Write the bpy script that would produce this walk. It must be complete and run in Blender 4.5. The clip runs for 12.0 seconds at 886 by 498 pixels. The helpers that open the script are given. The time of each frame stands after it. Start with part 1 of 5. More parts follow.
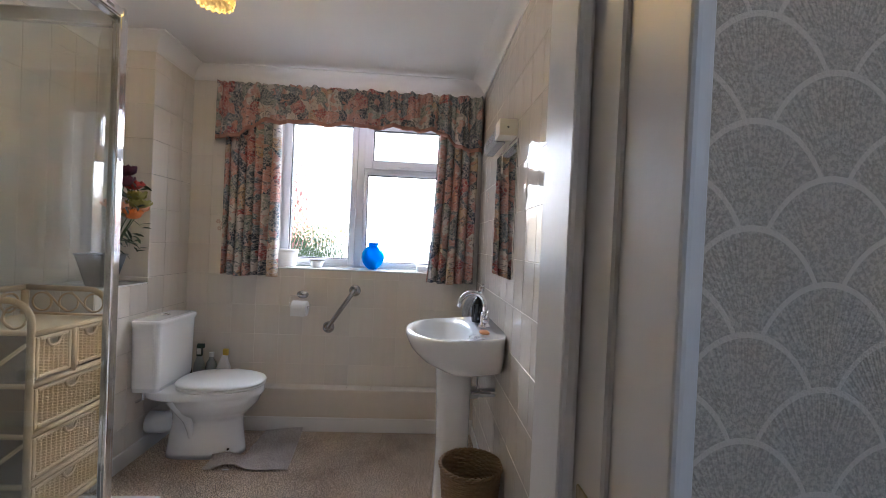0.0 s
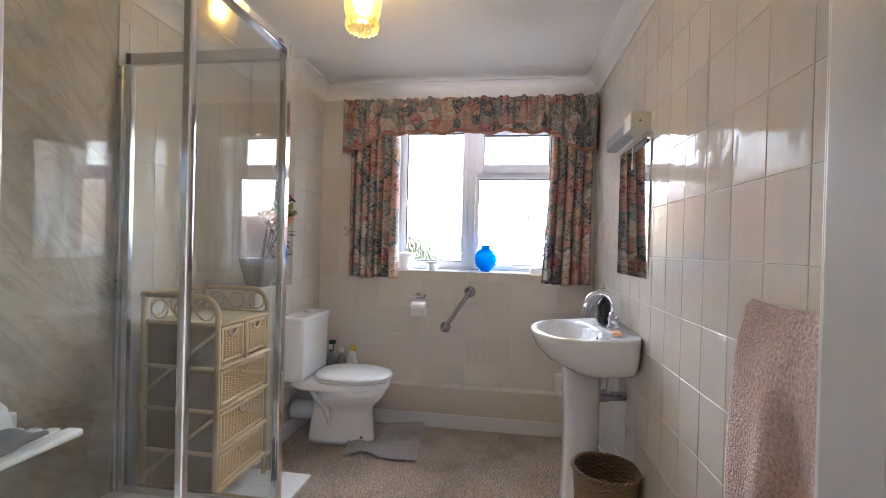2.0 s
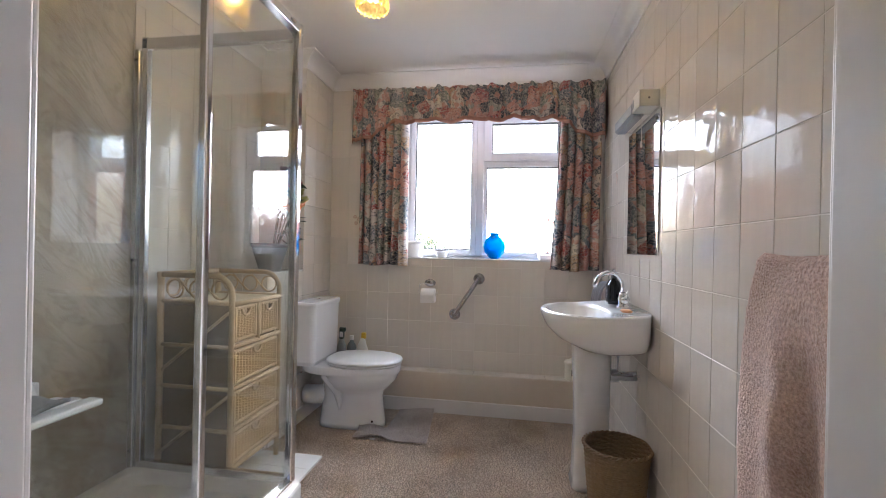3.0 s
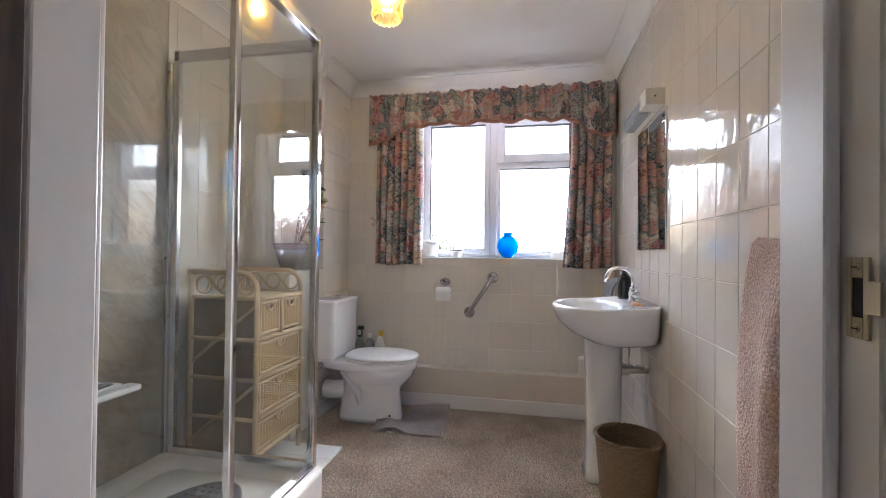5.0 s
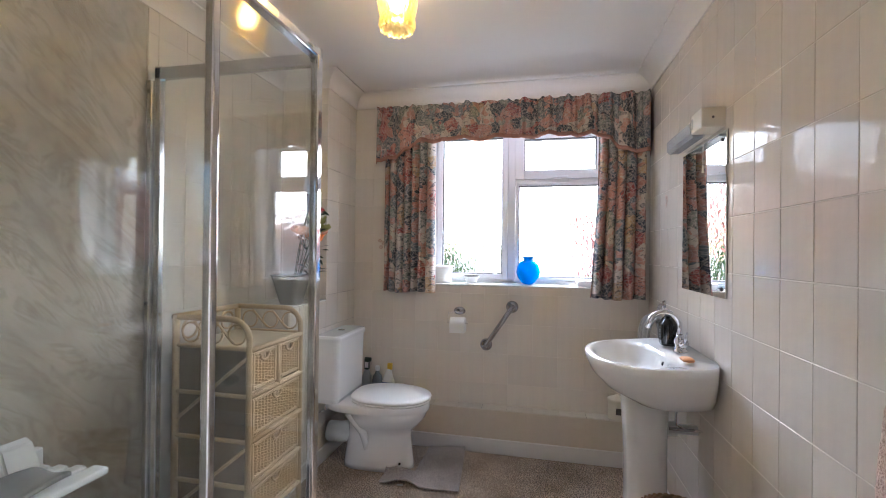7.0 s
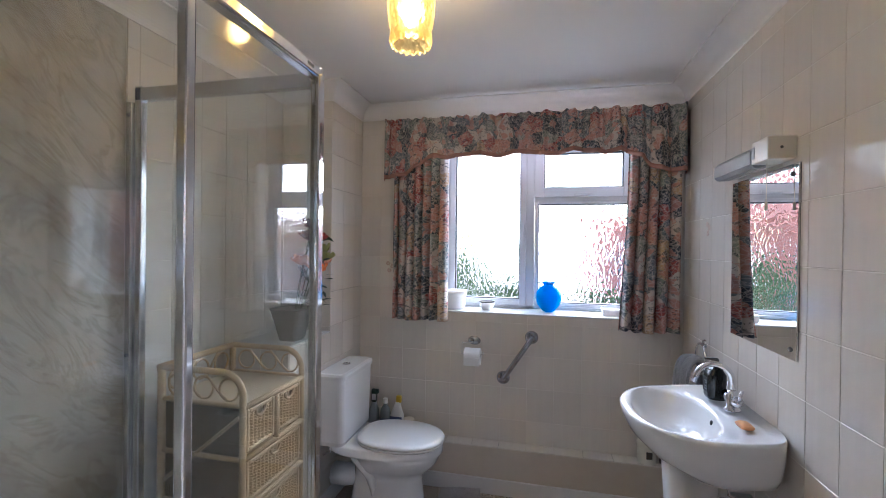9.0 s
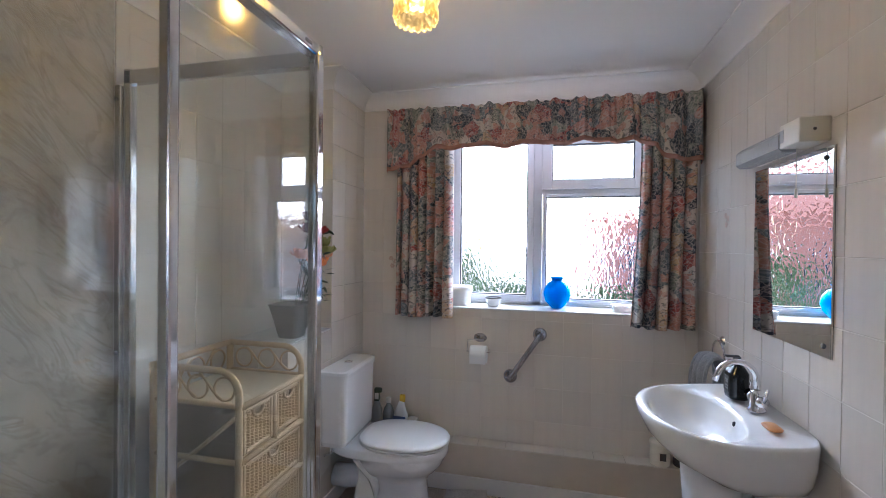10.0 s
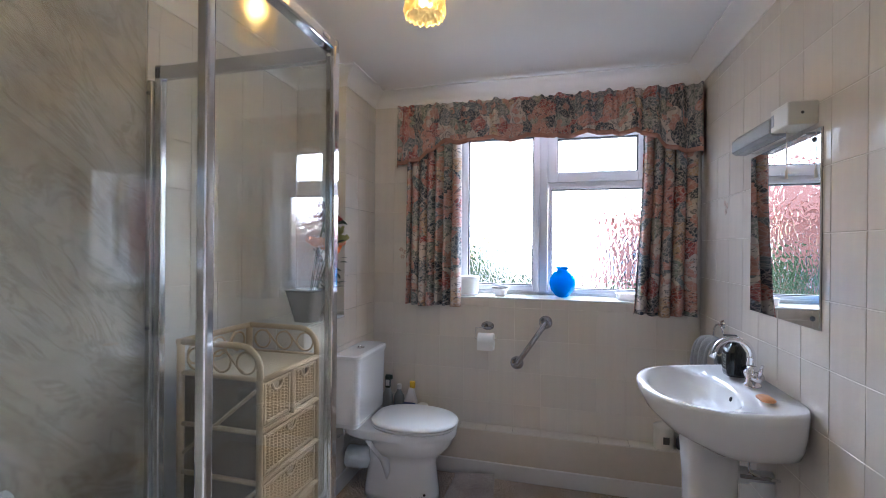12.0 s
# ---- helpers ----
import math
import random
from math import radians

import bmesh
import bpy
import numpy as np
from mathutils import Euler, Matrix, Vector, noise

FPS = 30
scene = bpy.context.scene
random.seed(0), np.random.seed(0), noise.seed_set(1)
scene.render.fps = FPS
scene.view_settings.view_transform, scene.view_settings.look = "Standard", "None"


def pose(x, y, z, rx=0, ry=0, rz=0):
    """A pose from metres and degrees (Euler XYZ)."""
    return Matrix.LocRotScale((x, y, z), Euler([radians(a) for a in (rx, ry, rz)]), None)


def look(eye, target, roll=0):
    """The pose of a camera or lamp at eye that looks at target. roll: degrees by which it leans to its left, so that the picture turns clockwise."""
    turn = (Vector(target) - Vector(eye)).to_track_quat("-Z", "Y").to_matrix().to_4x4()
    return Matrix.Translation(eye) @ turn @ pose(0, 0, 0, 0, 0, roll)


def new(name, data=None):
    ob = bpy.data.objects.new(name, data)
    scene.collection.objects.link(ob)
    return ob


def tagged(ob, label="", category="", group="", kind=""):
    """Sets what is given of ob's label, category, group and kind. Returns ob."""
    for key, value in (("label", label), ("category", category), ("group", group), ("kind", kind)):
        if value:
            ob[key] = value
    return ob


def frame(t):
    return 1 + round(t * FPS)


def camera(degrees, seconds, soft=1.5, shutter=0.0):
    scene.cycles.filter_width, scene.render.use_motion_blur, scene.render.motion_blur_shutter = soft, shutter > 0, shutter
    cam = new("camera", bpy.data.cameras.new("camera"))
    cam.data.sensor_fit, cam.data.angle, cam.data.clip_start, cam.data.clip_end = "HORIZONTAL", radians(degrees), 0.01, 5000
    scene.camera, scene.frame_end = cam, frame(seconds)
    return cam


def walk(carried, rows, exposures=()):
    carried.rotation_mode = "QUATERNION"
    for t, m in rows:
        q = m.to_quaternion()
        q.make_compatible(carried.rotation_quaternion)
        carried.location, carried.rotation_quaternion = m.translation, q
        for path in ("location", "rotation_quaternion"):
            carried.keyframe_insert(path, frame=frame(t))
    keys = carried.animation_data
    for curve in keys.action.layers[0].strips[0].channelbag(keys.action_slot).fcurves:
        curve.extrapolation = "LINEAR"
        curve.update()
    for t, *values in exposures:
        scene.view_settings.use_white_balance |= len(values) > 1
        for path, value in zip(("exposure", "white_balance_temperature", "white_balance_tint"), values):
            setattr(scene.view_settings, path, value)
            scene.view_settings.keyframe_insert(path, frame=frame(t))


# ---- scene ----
cam = camera(91.7, 12.0, soft=0.9)
METRES, EYE, TILT, LEAN, TURN = 1.35, 1.30, 0.0, 0.0, -3.4
ROWS = [
    (0.0, 0.0, 0.0, 0.0, 0.03, -0.67, -2.55),
    (0.5, -0.0514, -0.0205, -0.0042, 6.19, -0.54, -2.21),
    (1.0, -0.0905, -0.0372, -0.0045, 9.07, -0.54, -1.94),
    (1.5, -0.1153, -0.0441, -0.0119, 10.75, -0.41, -1.67),
    (2.0, -0.1356, -0.0476, -0.0235, 11.53, -0.34, -1.47),
    (2.5, -0.1411, -0.0509, -0.0589, 12.1, -0.22, -1.3),
    (3.0, -0.14, -0.0619, -0.1028, 12.51, -0.09, -1.18),
    (5.0, -0.1141, -0.1179, -0.1351, 14.73, 0.61, -0.71),
    (5.5, -0.1277, -0.1086, -0.1055, 15.0, 0.56, -0.67),
    (6.0, -0.1443, -0.0703, -0.0756, 15.29, 0.45, -0.63),
    (6.5, -0.1688, -0.0024, -0.0403, 15.53, 0.34, -0.64),
    (7.0, -0.2005, 0.0691, 0.0122, 15.74, 0.28, -0.66),
    (9.0, -0.2835, 0.2204, 0.15, 16.48, -0.31, -0.73),
    (9.5, -0.3027, 0.2499, 0.1471, 16.61, -0.46, -0.7),
    (10.0, -0.3142, 0.2812, 0.1306, 16.76, -0.53, -0.64),
    (10.5, -0.322, 0.2928, 0.1054, 16.99, -0.49, -0.59),
    (11.0, -0.3237, 0.2807, 0.0824, 17.24, -0.41, -0.57),
    (11.5, -0.3166, 0.2582, 0.0761, 17.56, -0.27, -0.55),
    (12.0, -0.29, 0.2161, 0.0713, 17.98, -0.07, -0.51),
]
EXPOSURES = [(0.0, 2.5, 5500, 13), (0.6, 2.45, 5550, 13), (1.5, 2.85, 5600, 14), (7.0, 2.85, 5550, 14), (9.0, 2.5, 5150, 14), (12.0, 2.5, 5150, 14)]
walk(cam, [(t, pose(0, 0, EYE, TILT, LEAN, TURN) @ pose(METRES * x, METRES * y, METRES * z, 90 + pitch, roll, yaw)) for t, x, y, z, yaw, pitch, roll in ROWS], EXPOSURES)

# ---- world and light ----
world = bpy.data.worlds.new("sky")
scene.world = world
world.use_nodes = True
wn = world.node_tree.nodes
sky = wn.new("ShaderNodeTexSky")
sky.sky_type, sky.sun_disc = "NISHITA", False
sky.sun_elevation, sky.sun_rotation = radians(34), radians(13)
sky.air_density, sky.dust_density, sky.ozone_density = 1.0, 5.0, 1.0
wn["Background"].inputs["Strength"].default_value = 0.10
world.node_tree.links.new(sky.outputs["Color"], wn["Background"].inputs["Color"])

sun = new("sun", bpy.data.lights.new("sun", "SUN"))
sun.data.energy, sun.data.angle, sun.data.color = 2.3, radians(75), (0.93, 0.97, 1.0)
# an overcast sky, brightest beyond the window
sun.matrix_world = look((1.9, 8.4, 5.6), (0, 0, 0))

# the sky's light through the window, from under the head of its opening, behind the valance
window_sky = new("window_sky_light", bpy.data.lights.new("window_sky_light", "AREA"))
window_sky.data.shape, window_sky.data.size, window_sky.data.size_y = "RECTANGLE", 1.20, 0.11
window_sky.data.energy, window_sky.data.color = 1.1, (0.84, 0.92, 1.0)
window_sky.matrix_world = look((-0.40, 3.085, 2.163), (-0.40, 2.085, 1.963))

# ---- materials ----
def nodes_of(name):
    m = bpy.data.materials.new(name)
    m.use_nodes = True
    nt = m.node_tree
    return m, nt, nt.nodes["Principled BSDF"]


def mix(nt, fac, a, b, blend="MIX"):
    n = nt.nodes.new("ShaderNodeMix")
    n.data_type, n.blend_type = "RGBA", blend
    for sock, v in ((n.inputs[0], fac), (n.inputs[6], a), (n.inputs[7], b)):
        if isinstance(v, bpy.types.NodeSocket):
            nt.links.new(v, sock)
        elif isinstance(v, (int, float)):
            sock.default_value = v
        else:
            sock.default_value = (*v, 1)
    return n.outputs[2]


def coords(nt, scale=(1, 1, 1), kind="Object", rot=(0, 0, 0)):
    c, mp = nt.nodes.new("ShaderNodeTexCoord"), nt.nodes.new("ShaderNodeMapping")
    mp.inputs["Scale"].default_value = scale
    mp.inputs["Rotation"].default_value = rot
    nt.links.new(c.outputs[kind], mp.inputs[0])
    return mp.outputs[0]


def noise_tex(nt, vec, scale, detail=4, rough=0.55, distortion=0.0):
    n = nt.nodes.new("ShaderNodeTexNoise")
    n.inputs["Scale"].default_value, n.inputs["Detail"].default_value = scale, detail
    n.inputs["Roughness"].default_value, n.inputs["Distortion"].default_value = rough, distortion
    nt.links.new(vec, n.inputs["Vector"])
    return n.outputs["Fac"]


def voronoi(nt, vec, scale, feature="F1", out="Distance"):
    n = nt.nodes.new("ShaderNodeTexVoronoi")
    n.feature = feature
    n.inputs["Scale"].default_value = scale
    nt.links.new(vec, n.inputs["Vector"])
    return n.outputs[out]


def ramp(nt, fac, stops, interp="LINEAR"):
    n = nt.nodes.new("ShaderNodeValToRGB")
    n.color_ramp.interpolation = interp
    els = n.color_ramp.elements
    while len(els) < len(stops):
        els.new(0.5)
    for e, (p, c) in zip(els, stops):
        e.position = p
        e.color = (*c, 1) if len(c) == 3 else c
    nt.links.new(fac, n.inputs[0])
    return n.outputs[0]


def bump(nt, p, height, strength=0.3, distance=0.005, previous=None):
    n = nt.nodes.new("ShaderNodeBump")
    n.inputs["Strength"].default_value, n.inputs["Distance"].default_value = strength, distance
    nt.links.new(height, n.inputs["Height"])
    if previous:
        nt.links.new(previous, n.inputs["Normal"])
    nt.links.new(n.outputs[0], p.inputs["Normal"])
    return n.outputs[0]


def mth(nt, op, a, b=0.0):
    n = nt.nodes.new("ShaderNodeMath")
    n.operation = op
    for sock, v in zip(n.inputs, (a, b)):
        if isinstance(v, bpy.types.NodeSocket):
            nt.links.new(v, sock)
        else:
            sock.default_value = v
    return n.outputs[0]


def plain(name, color, rough=0.5, metal=0.0, vary=0.12, scale=6.0, bumps=0.0, bscale=60.0, coat=0.0):
    """Paint, plastic, china or metal: a base colour with faint stains, uneven gloss and a fine relief."""
    m, nt, p = nodes_of(name)
    v = coords(nt)
    f = noise_tex(nt, v, scale, 5, 0.6)
    nt.links.new(mix(nt, f, tuple(c * (1 - vary) for c in color), tuple(min(1, c * (1 + vary)) for c in color)), p.inputs["Base Color"])
    g = noise_tex(nt, v, scale * 4, 3)
    nt.links.new(mth(nt, "ADD", mth(nt, "MULTIPLY", g, 0.12), max(0.0, rough - 0.06)), p.inputs["Roughness"])
    p.inputs["Metallic"].default_value = metal
    p.inputs["Coat Weight"].default_value = coat
    if bumps:
        bump(nt, p, noise_tex(nt, v, bscale, 4), bumps, 0.004)
    return m


def tile_material(name, color, rough=0.045):
    m, nt, p = nodes_of(name)
    v = coords(nt, kind="Generated")
    info = nt.nodes.new("ShaderNodeObjectInfo")
    w = coords(nt)
    streak = noise_tex(nt, coords(nt, (30, 30, 2.5)), 1.0, 4, 0.6)
    base = mix(nt, streak, tuple(c * 0.9 for c in color), color)
    tint = mix(nt, info.outputs["Random"], (0.93, 0.93, 0.93), (1, 1, 1))
    nt.links.new(mix(nt, 1.0, base, tint, "MULTIPLY"), p.inputs["Base Color"])
    nt.links.new(mth(nt, "ADD", mth(nt, "MULTIPLY", noise_tex(nt, w, 9, 3), 0.06), rough - 0.03), p.inputs["Roughness"])
    p.inputs["IOR"].default_value, p.inputs["Specular IOR Level"].default_value = 1.42, 0.34
    bump(nt, p, noise_tex(nt, w, 11, 2, 0.4), 0.10, 0.02)
    return m


def clear_glass(name, tint=(0.97, 0.985, 0.975), ior=1.5):
    """Thin glass: sees straight through, and mirrors more at a flat angle."""
    m = bpy.data.materials.new(name)
    m.use_nodes = True
    nt = m.node_tree
    nt.nodes.remove(nt.nodes["Principled BSDF"])
    tr, gl, mx, fr = (nt.nodes.new("ShaderNode" + k) for k in ("BsdfTransparent", "BsdfGlossy", "MixShader", "LayerWeight"))
    tr.inputs[0].default_value = (*tint, 1)
    gl.inputs["Roughness"].default_value = 0.015
    fr.inputs["Blend"].default_value = 0.5
    smear = noise_tex(nt, coords(nt, (1, 1, 0.4)), 7, 5, 0.7)
    haze = nt.nodes.new("ShaderNodeBsdfDiffuse")
    haze.inputs[0].default_value = (0.75, 0.78, 0.78, 1)
    hz = nt.nodes.new("ShaderNodeMixShader")
    nt.links.new(mth(nt, "MULTIPLY", smear, 0.03), hz.inputs[0])
    nt.links.new(tr.outputs[0], hz.inputs[1])
    nt.links.new(haze.outputs[0], hz.inputs[2])
    nt.links.new(mth(nt, "ADD", mth(nt, "MULTIPLY", mth(nt, "POWER", fr.outputs["Facing"], 3.2), 0.9), 0.05), mx.inputs[0])
    nt.links.new(hz.outputs[0], mx.inputs[1])
    nt.links.new(gl.outputs[0], mx.inputs[2])
    nt.links.new(mx.outputs[0], nt.nodes["Material Output"].inputs[0])
    return m


def patterned_glass():
    """Obscured window glass with a raised pebble and vein relief."""
    m, nt, p = nodes_of("patterned_glass")
    p.inputs["Base Color"].default_value = (0.97, 0.98, 0.98, 1)
    p.inputs["Transmission Weight"].default_value = 1.0
    p.inputs["Roughness"].default_value = 0.0
    p.inputs["IOR"].default_value = 1.3
    v = coords(nt, (1, 30, 0.5))
    warp = nt.nodes.new("ShaderNodeVectorMath")
    nz = nt.nodes.new("ShaderNodeTexNoise")
    nz.inputs["Scale"].default_value = 14
    nt.links.new(v, nz.inputs["Vector"])
    warp.operation = "MULTIPLY_ADD"
    nt.links.new(nz.outputs["Color"], warp.inputs[0])
    warp.inputs[1].default_value = (0.04, 0.04, 0.04)
    nt.links.new(v, warp.inputs[2])
    cell = voronoi(nt, warp.outputs[0], 34, "DISTANCE_TO_EDGE")
    ridge = ramp(nt, cell, [(0.0, (1, 1, 1)), (0.16, (0.25, 0.25, 0.25)), (0.45, (0, 0, 0))], "B_SPLINE")
    bump(nt, p, ridge, 0.4, 0.005)
    return m


def curtain_material(name="floral_cotton"):
    m, nt, p = nodes_of(name)
    uv = coords(nt, kind="UV")
    nz = nt.nodes.new("ShaderNodeTexNoise")
    nz.inputs["Scale"].default_value, nz.inputs["Detail"].default_value = 12, 3
    nt.links.new(uv, nz.inputs["Vector"])
    warp = nt.nodes.new("ShaderNodeVectorMath")
    warp.operation = "MULTIPLY_ADD"
    warp.inputs[1].default_value = (0.06, 0.06, 0.06)
    nt.links.new(nz.outputs["Color"], warp.inputs[0])
    nt.links.new(uv, warp.inputs[2])
    wv = warp.outputs[0]
    big = nt.nodes.new("ShaderNodeTexVoronoi")
    big.inputs["Scale"].default_value = 9
    nt.links.new(wv, big.inputs["Vector"])
    sep = nt.nodes.new("ShaderNodeSeparateColor")
    nt.links.new(big.outputs["Color"], sep.inputs[0])
    cream, red, rose, slate, navy, gold, sage = (0.60, 0.53, 0.47), (0.36, 0.09, 0.085), (0.52, 0.26, 0.21), (0.17, 0.20, 0.22), (0.05, 0.065, 0.09), (0.50, 0.34, 0.20), (0.27, 0.29, 0.25)
    blooms = ramp(nt, sep.outputs[0], [(0.0, slate), (0.15, red), (0.26, sage), (0.40, rose), (0.50, navy), (0.66, cream), (0.77, gold), (0.84, slate)], "CONSTANT")
    petals = voronoi(nt, wv, 40, "DISTANCE_TO_EDGE")
    lines = ramp(nt, petals, [(0.0, (1, 1, 1)), (0.10, (0, 0, 0))])
    inner = noise_tex(nt, wv, 34, 4, 0.65, 1.8)
    c = mix(nt, ramp(nt, inner, [(0.50, (0, 0, 0)), (0.62, (0.7, 0.7, 0.7))]), blooms, cream)
    c = mix(nt, ramp(nt, noise_tex(nt, uv, 19, 3, 0.6, 2.2), [(0.54, (0, 0, 0)), (0.58, (0.68, 0.68, 0.68))]), c, navy)
    sm = nt.nodes.new("ShaderNodeTexVoronoi")
    sm.inputs["Scale"].default_value = 24
    nt.links.new(wv, sm.inputs["Vector"])
    ss = nt.nodes.new("ShaderNodeSeparateColor")
    nt.links.new(sm.outputs["Color"], ss.inputs[0])
    c = mix(nt, ramp(nt, ss.outputs[1], [(0.0, (0, 0, 0)), (0.80, (0, 0, 0)), (0.82, (0.8, 0.8, 0.8))]), c, rose)
    c = mix(nt, mth(nt, "MULTIPLY", lines, 0.6), c, cream)
    nt.links.new(c, p.inputs["Base Color"])
    p.inputs["Roughness"].default_value = 0.85
    bump(nt, p, noise_tex(nt, uv, 500, 2), 0.25, 0.001)
    return m


def marble_panel():
    m, nt, p = nodes_of("marble_panel")
    turned = coords(nt, rot=(radians(42), 0, 0))

    def along(k):
        mp = nt.nodes.new("ShaderNodeMapping")
        mp.inputs["Scale"].default_value = (1, 1, k)
        nt.links.new(turned, mp.inputs[0])
        return mp.outputs[0]
    soft = noise_tex(nt, along(1.8), 2.0, 6, 0.65, 0.6)
    base = ramp(nt, soft, [(0.3, (0.38, 0.33, 0.26)), (0.5, (0.52, 0.47, 0.39)), (0.7, (0.62, 0.58, 0.50))])
    vein = noise_tex(nt, along(3.0), 2.6, 7, 0.7, 1.2)
    band = mth(nt, "ABSOLUTE", mth(nt, "SUBTRACT", vein, 0.5))
    k = ramp(nt, band, [(0.0, (0.5, 0.5, 0.5)), (0.035, (0, 0, 0))])
    c = mix(nt, k, base, (0.30, 0.26, 0.20))
    fleck = noise_tex(nt, along(6.0), 6, 5, 0.7, 0.4)
    c = mix(nt, ramp(nt, fleck, [(0.66, (0, 0, 0)), (0.72, (0.6, 0.6, 0.6))]), c, (0.76, 0.73, 0.66))
    nt.links.new(c, p.inputs["Base Color"])
    p.inputs["Roughness"].default_value = 0.0
    p.inputs["IOR"].default_value = 1.75
    return m


def carpet_material(name, lo, hi, scale=90, pile=2.2):
    m, nt, p = nodes_of(name)
    v = coords(nt)
    f = noise_tex(nt, v, scale, 3, 0.7)
    patch = noise_tex(nt, v, 3.0, 4, 0.6)
    c = mix(nt, ramp(nt, f, [(0.35, (0, 0, 0)), (0.65, (1, 1, 1))]), lo, hi)
    c = mix(nt, 1.0, c, ramp(nt, patch, [(0.34, (0.70, 0.66, 0.62)), (0.62, (1, 1, 1))]), "MULTIPLY")
    nt.links.new(c, p.inputs["Base Color"])
    p.inputs["Roughness"].default_value = 0.97
    p.inputs["Sheen Weight"].default_value = 0.2
    bump(nt, p, noise_tex(nt, v, scale * pile, 3), 0.5 if pile > 1 else 1.0, 0.004 if pile > 1 else 0.010)
    return m


def wallpaper_material():
    """Embossed white paper: rows of overlapping fans, each filled with fine radiating lines; relief shading is painted
    in.
    """
    m, nt, p = nodes_of("embossed_wallpaper")
    c = nt.nodes.new("ShaderNodeTexCoord")
    sep = nt.nodes.new("ShaderNodeSeparateXYZ")
    nt.links.new(c.outputs["Object"], sep.inputs[0])
    W, H = 0.100, 0.032
    x, z = mth(nt, "DIVIDE", sep.outputs[0], W), mth(nt, "DIVIDE", sep.outputs[2], H)
    height = None
    # rows of fans staggered by half a width; each lower row lies over the one above
    for step in (0, 1, 2):
        row = mth(nt, "SUBTRACT", mth(nt, "FLOOR", z), float(step))
        off = mth(nt, "MULTIPLY", mth(nt, "MODULO", mth(nt, "ADD", row, 1000.0), 2.0), 0.5)
        u = mth(nt, "SUBTRACT", mth(nt, "FRACT", mth(nt, "ADD", mth(nt, "ADD", x, 200.0), off)), 0.5)
        v = mth(nt, "MULTIPLY", mth(nt, "ADD", mth(nt, "FRACT", z), float(step)), 0.7 * H / W)
        r = mth(nt, "SQRT", mth(nt, "ADD", mth(nt, "MULTIPLY", u, u), mth(nt, "MULTIPLY", v, v)))
        inside = mth(nt, "LESS_THAN", r, 0.5)
        ang = mth(nt, "ARCTAN2", u, v)
        rays = mth(nt, "MULTIPLY", mth(nt, "SINE", mth(nt, "MULTIPLY", ang, 70.0)), mth(nt, "POWER", r, 1.5))
        ring = mth(nt, "MULTIPLY", mth(nt, "GREATER_THAN", r, 0.474), 1.4)
        h = mth(nt, "MAXIMUM", rays, ring)
        if height is None:
            height = h
        else:
            height = mth(nt, "ADD", mth(nt, "MULTIPLY", h, inside), mth(nt, "MULTIPLY", height, mth(nt, "SUBTRACT", 1.0, inside)))
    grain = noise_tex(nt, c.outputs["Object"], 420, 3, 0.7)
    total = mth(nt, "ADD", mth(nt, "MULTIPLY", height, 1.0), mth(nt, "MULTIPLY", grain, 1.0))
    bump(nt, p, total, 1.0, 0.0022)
    # relief shading put into the colour: hollows darker, raised rims lighter
    shaded_grain = mix(nt, ramp(nt, grain, [(0.42, (0, 0, 0)), (0.6, (1, 1, 1))]), (0.48, 0.42, 0.33), (0.68, 0.60, 0.49))
    nt.links.new(mix(nt, ramp(nt, height, [(0.2, (0, 0, 0)), (0.9, (1, 1, 1))]), shaded_grain, (0.76, 0.68, 0.57)), p.inputs["Base Color"])
    p.inputs["Roughness"].default_value = 0.8
    return m


def brick_material():
    m, nt, p = nodes_of("red_brick")
    n = nt.nodes.new("ShaderNodeTexBrick")
    for k, v in (("Scale", 4.6), ("Mortar Size", 0.02), ("Brick Width", 1.0), ("Row Height", 0.34)):
        n.inputs[k].default_value = v
    n.inputs["Color1"].default_value, n.inputs["Color2"].default_value, n.inputs["Mortar"].default_value = (0.58, 0.24, 0.18, 1), (0.50, 0.19, 0.14, 1), (0.46, 0.37, 0.31, 1)
    nt.links.new(coords(nt, rot=(radians(90), 0, 0)), n.inputs["Vector"])
    nt.links.new(n.outputs[0], p.inputs["Base Color"])
    p.inputs["Roughness"].default_value = 0.9
    return m


def wood_material(name, a, b, scale=(3, 40, 3)):
    m, nt, p = nodes_of(name)
    f = noise_tex(nt, coords(nt, scale), 1.5, 6, 0.65, 0.6)
    nt.links.new(mix(nt, ramp(nt, f, [(0.35, (0, 0, 0)), (0.65, (1, 1, 1))]), a, b), p.inputs["Base Color"])
    p.inputs["Roughness"].default_value = 0.45
    bump(nt, p, f, 0.15, 0.002)
    return m


CREAM_TILE = tile_material("cream_tile", (0.80, 0.74, 0.66))
WHITE_TILE = tile_material("white_tile", (0.80, 0.80, 0.78))
GROUT = plain("grout", (0.82, 0.78, 0.71), 0.9)
CEIL = plain("ceiling_paint", (0.80, 0.77, 0.74), 0.85, vary=0.03, scale=3, bumps=0.15, bscale=40)
WHITE_PAINT = plain("gloss_white_paint", (0.77, 0.74, 0.71), 0.33, vary=0.03, scale=2.5, bumps=0.05, bscale=60)
UPVC = plain("white_upvc", (0.66, 0.68, 0.72), 0.25, vary=0.03)
CHINA = plain("white_china", (0.83, 0.83, 0.83), 0.07, vary=0.02, coat=0.5)
PLASTIC = plain("white_plastic", (0.80, 0.80, 0.79), 0.32, vary=0.05)
IVORY = plain("ivory_plastic", (0.76, 0.72, 0.62), 0.35, vary=0.05)
CHROME = plain("chrome", (0.78, 0.78, 0.80), 0.08, 1.0, 0.05)
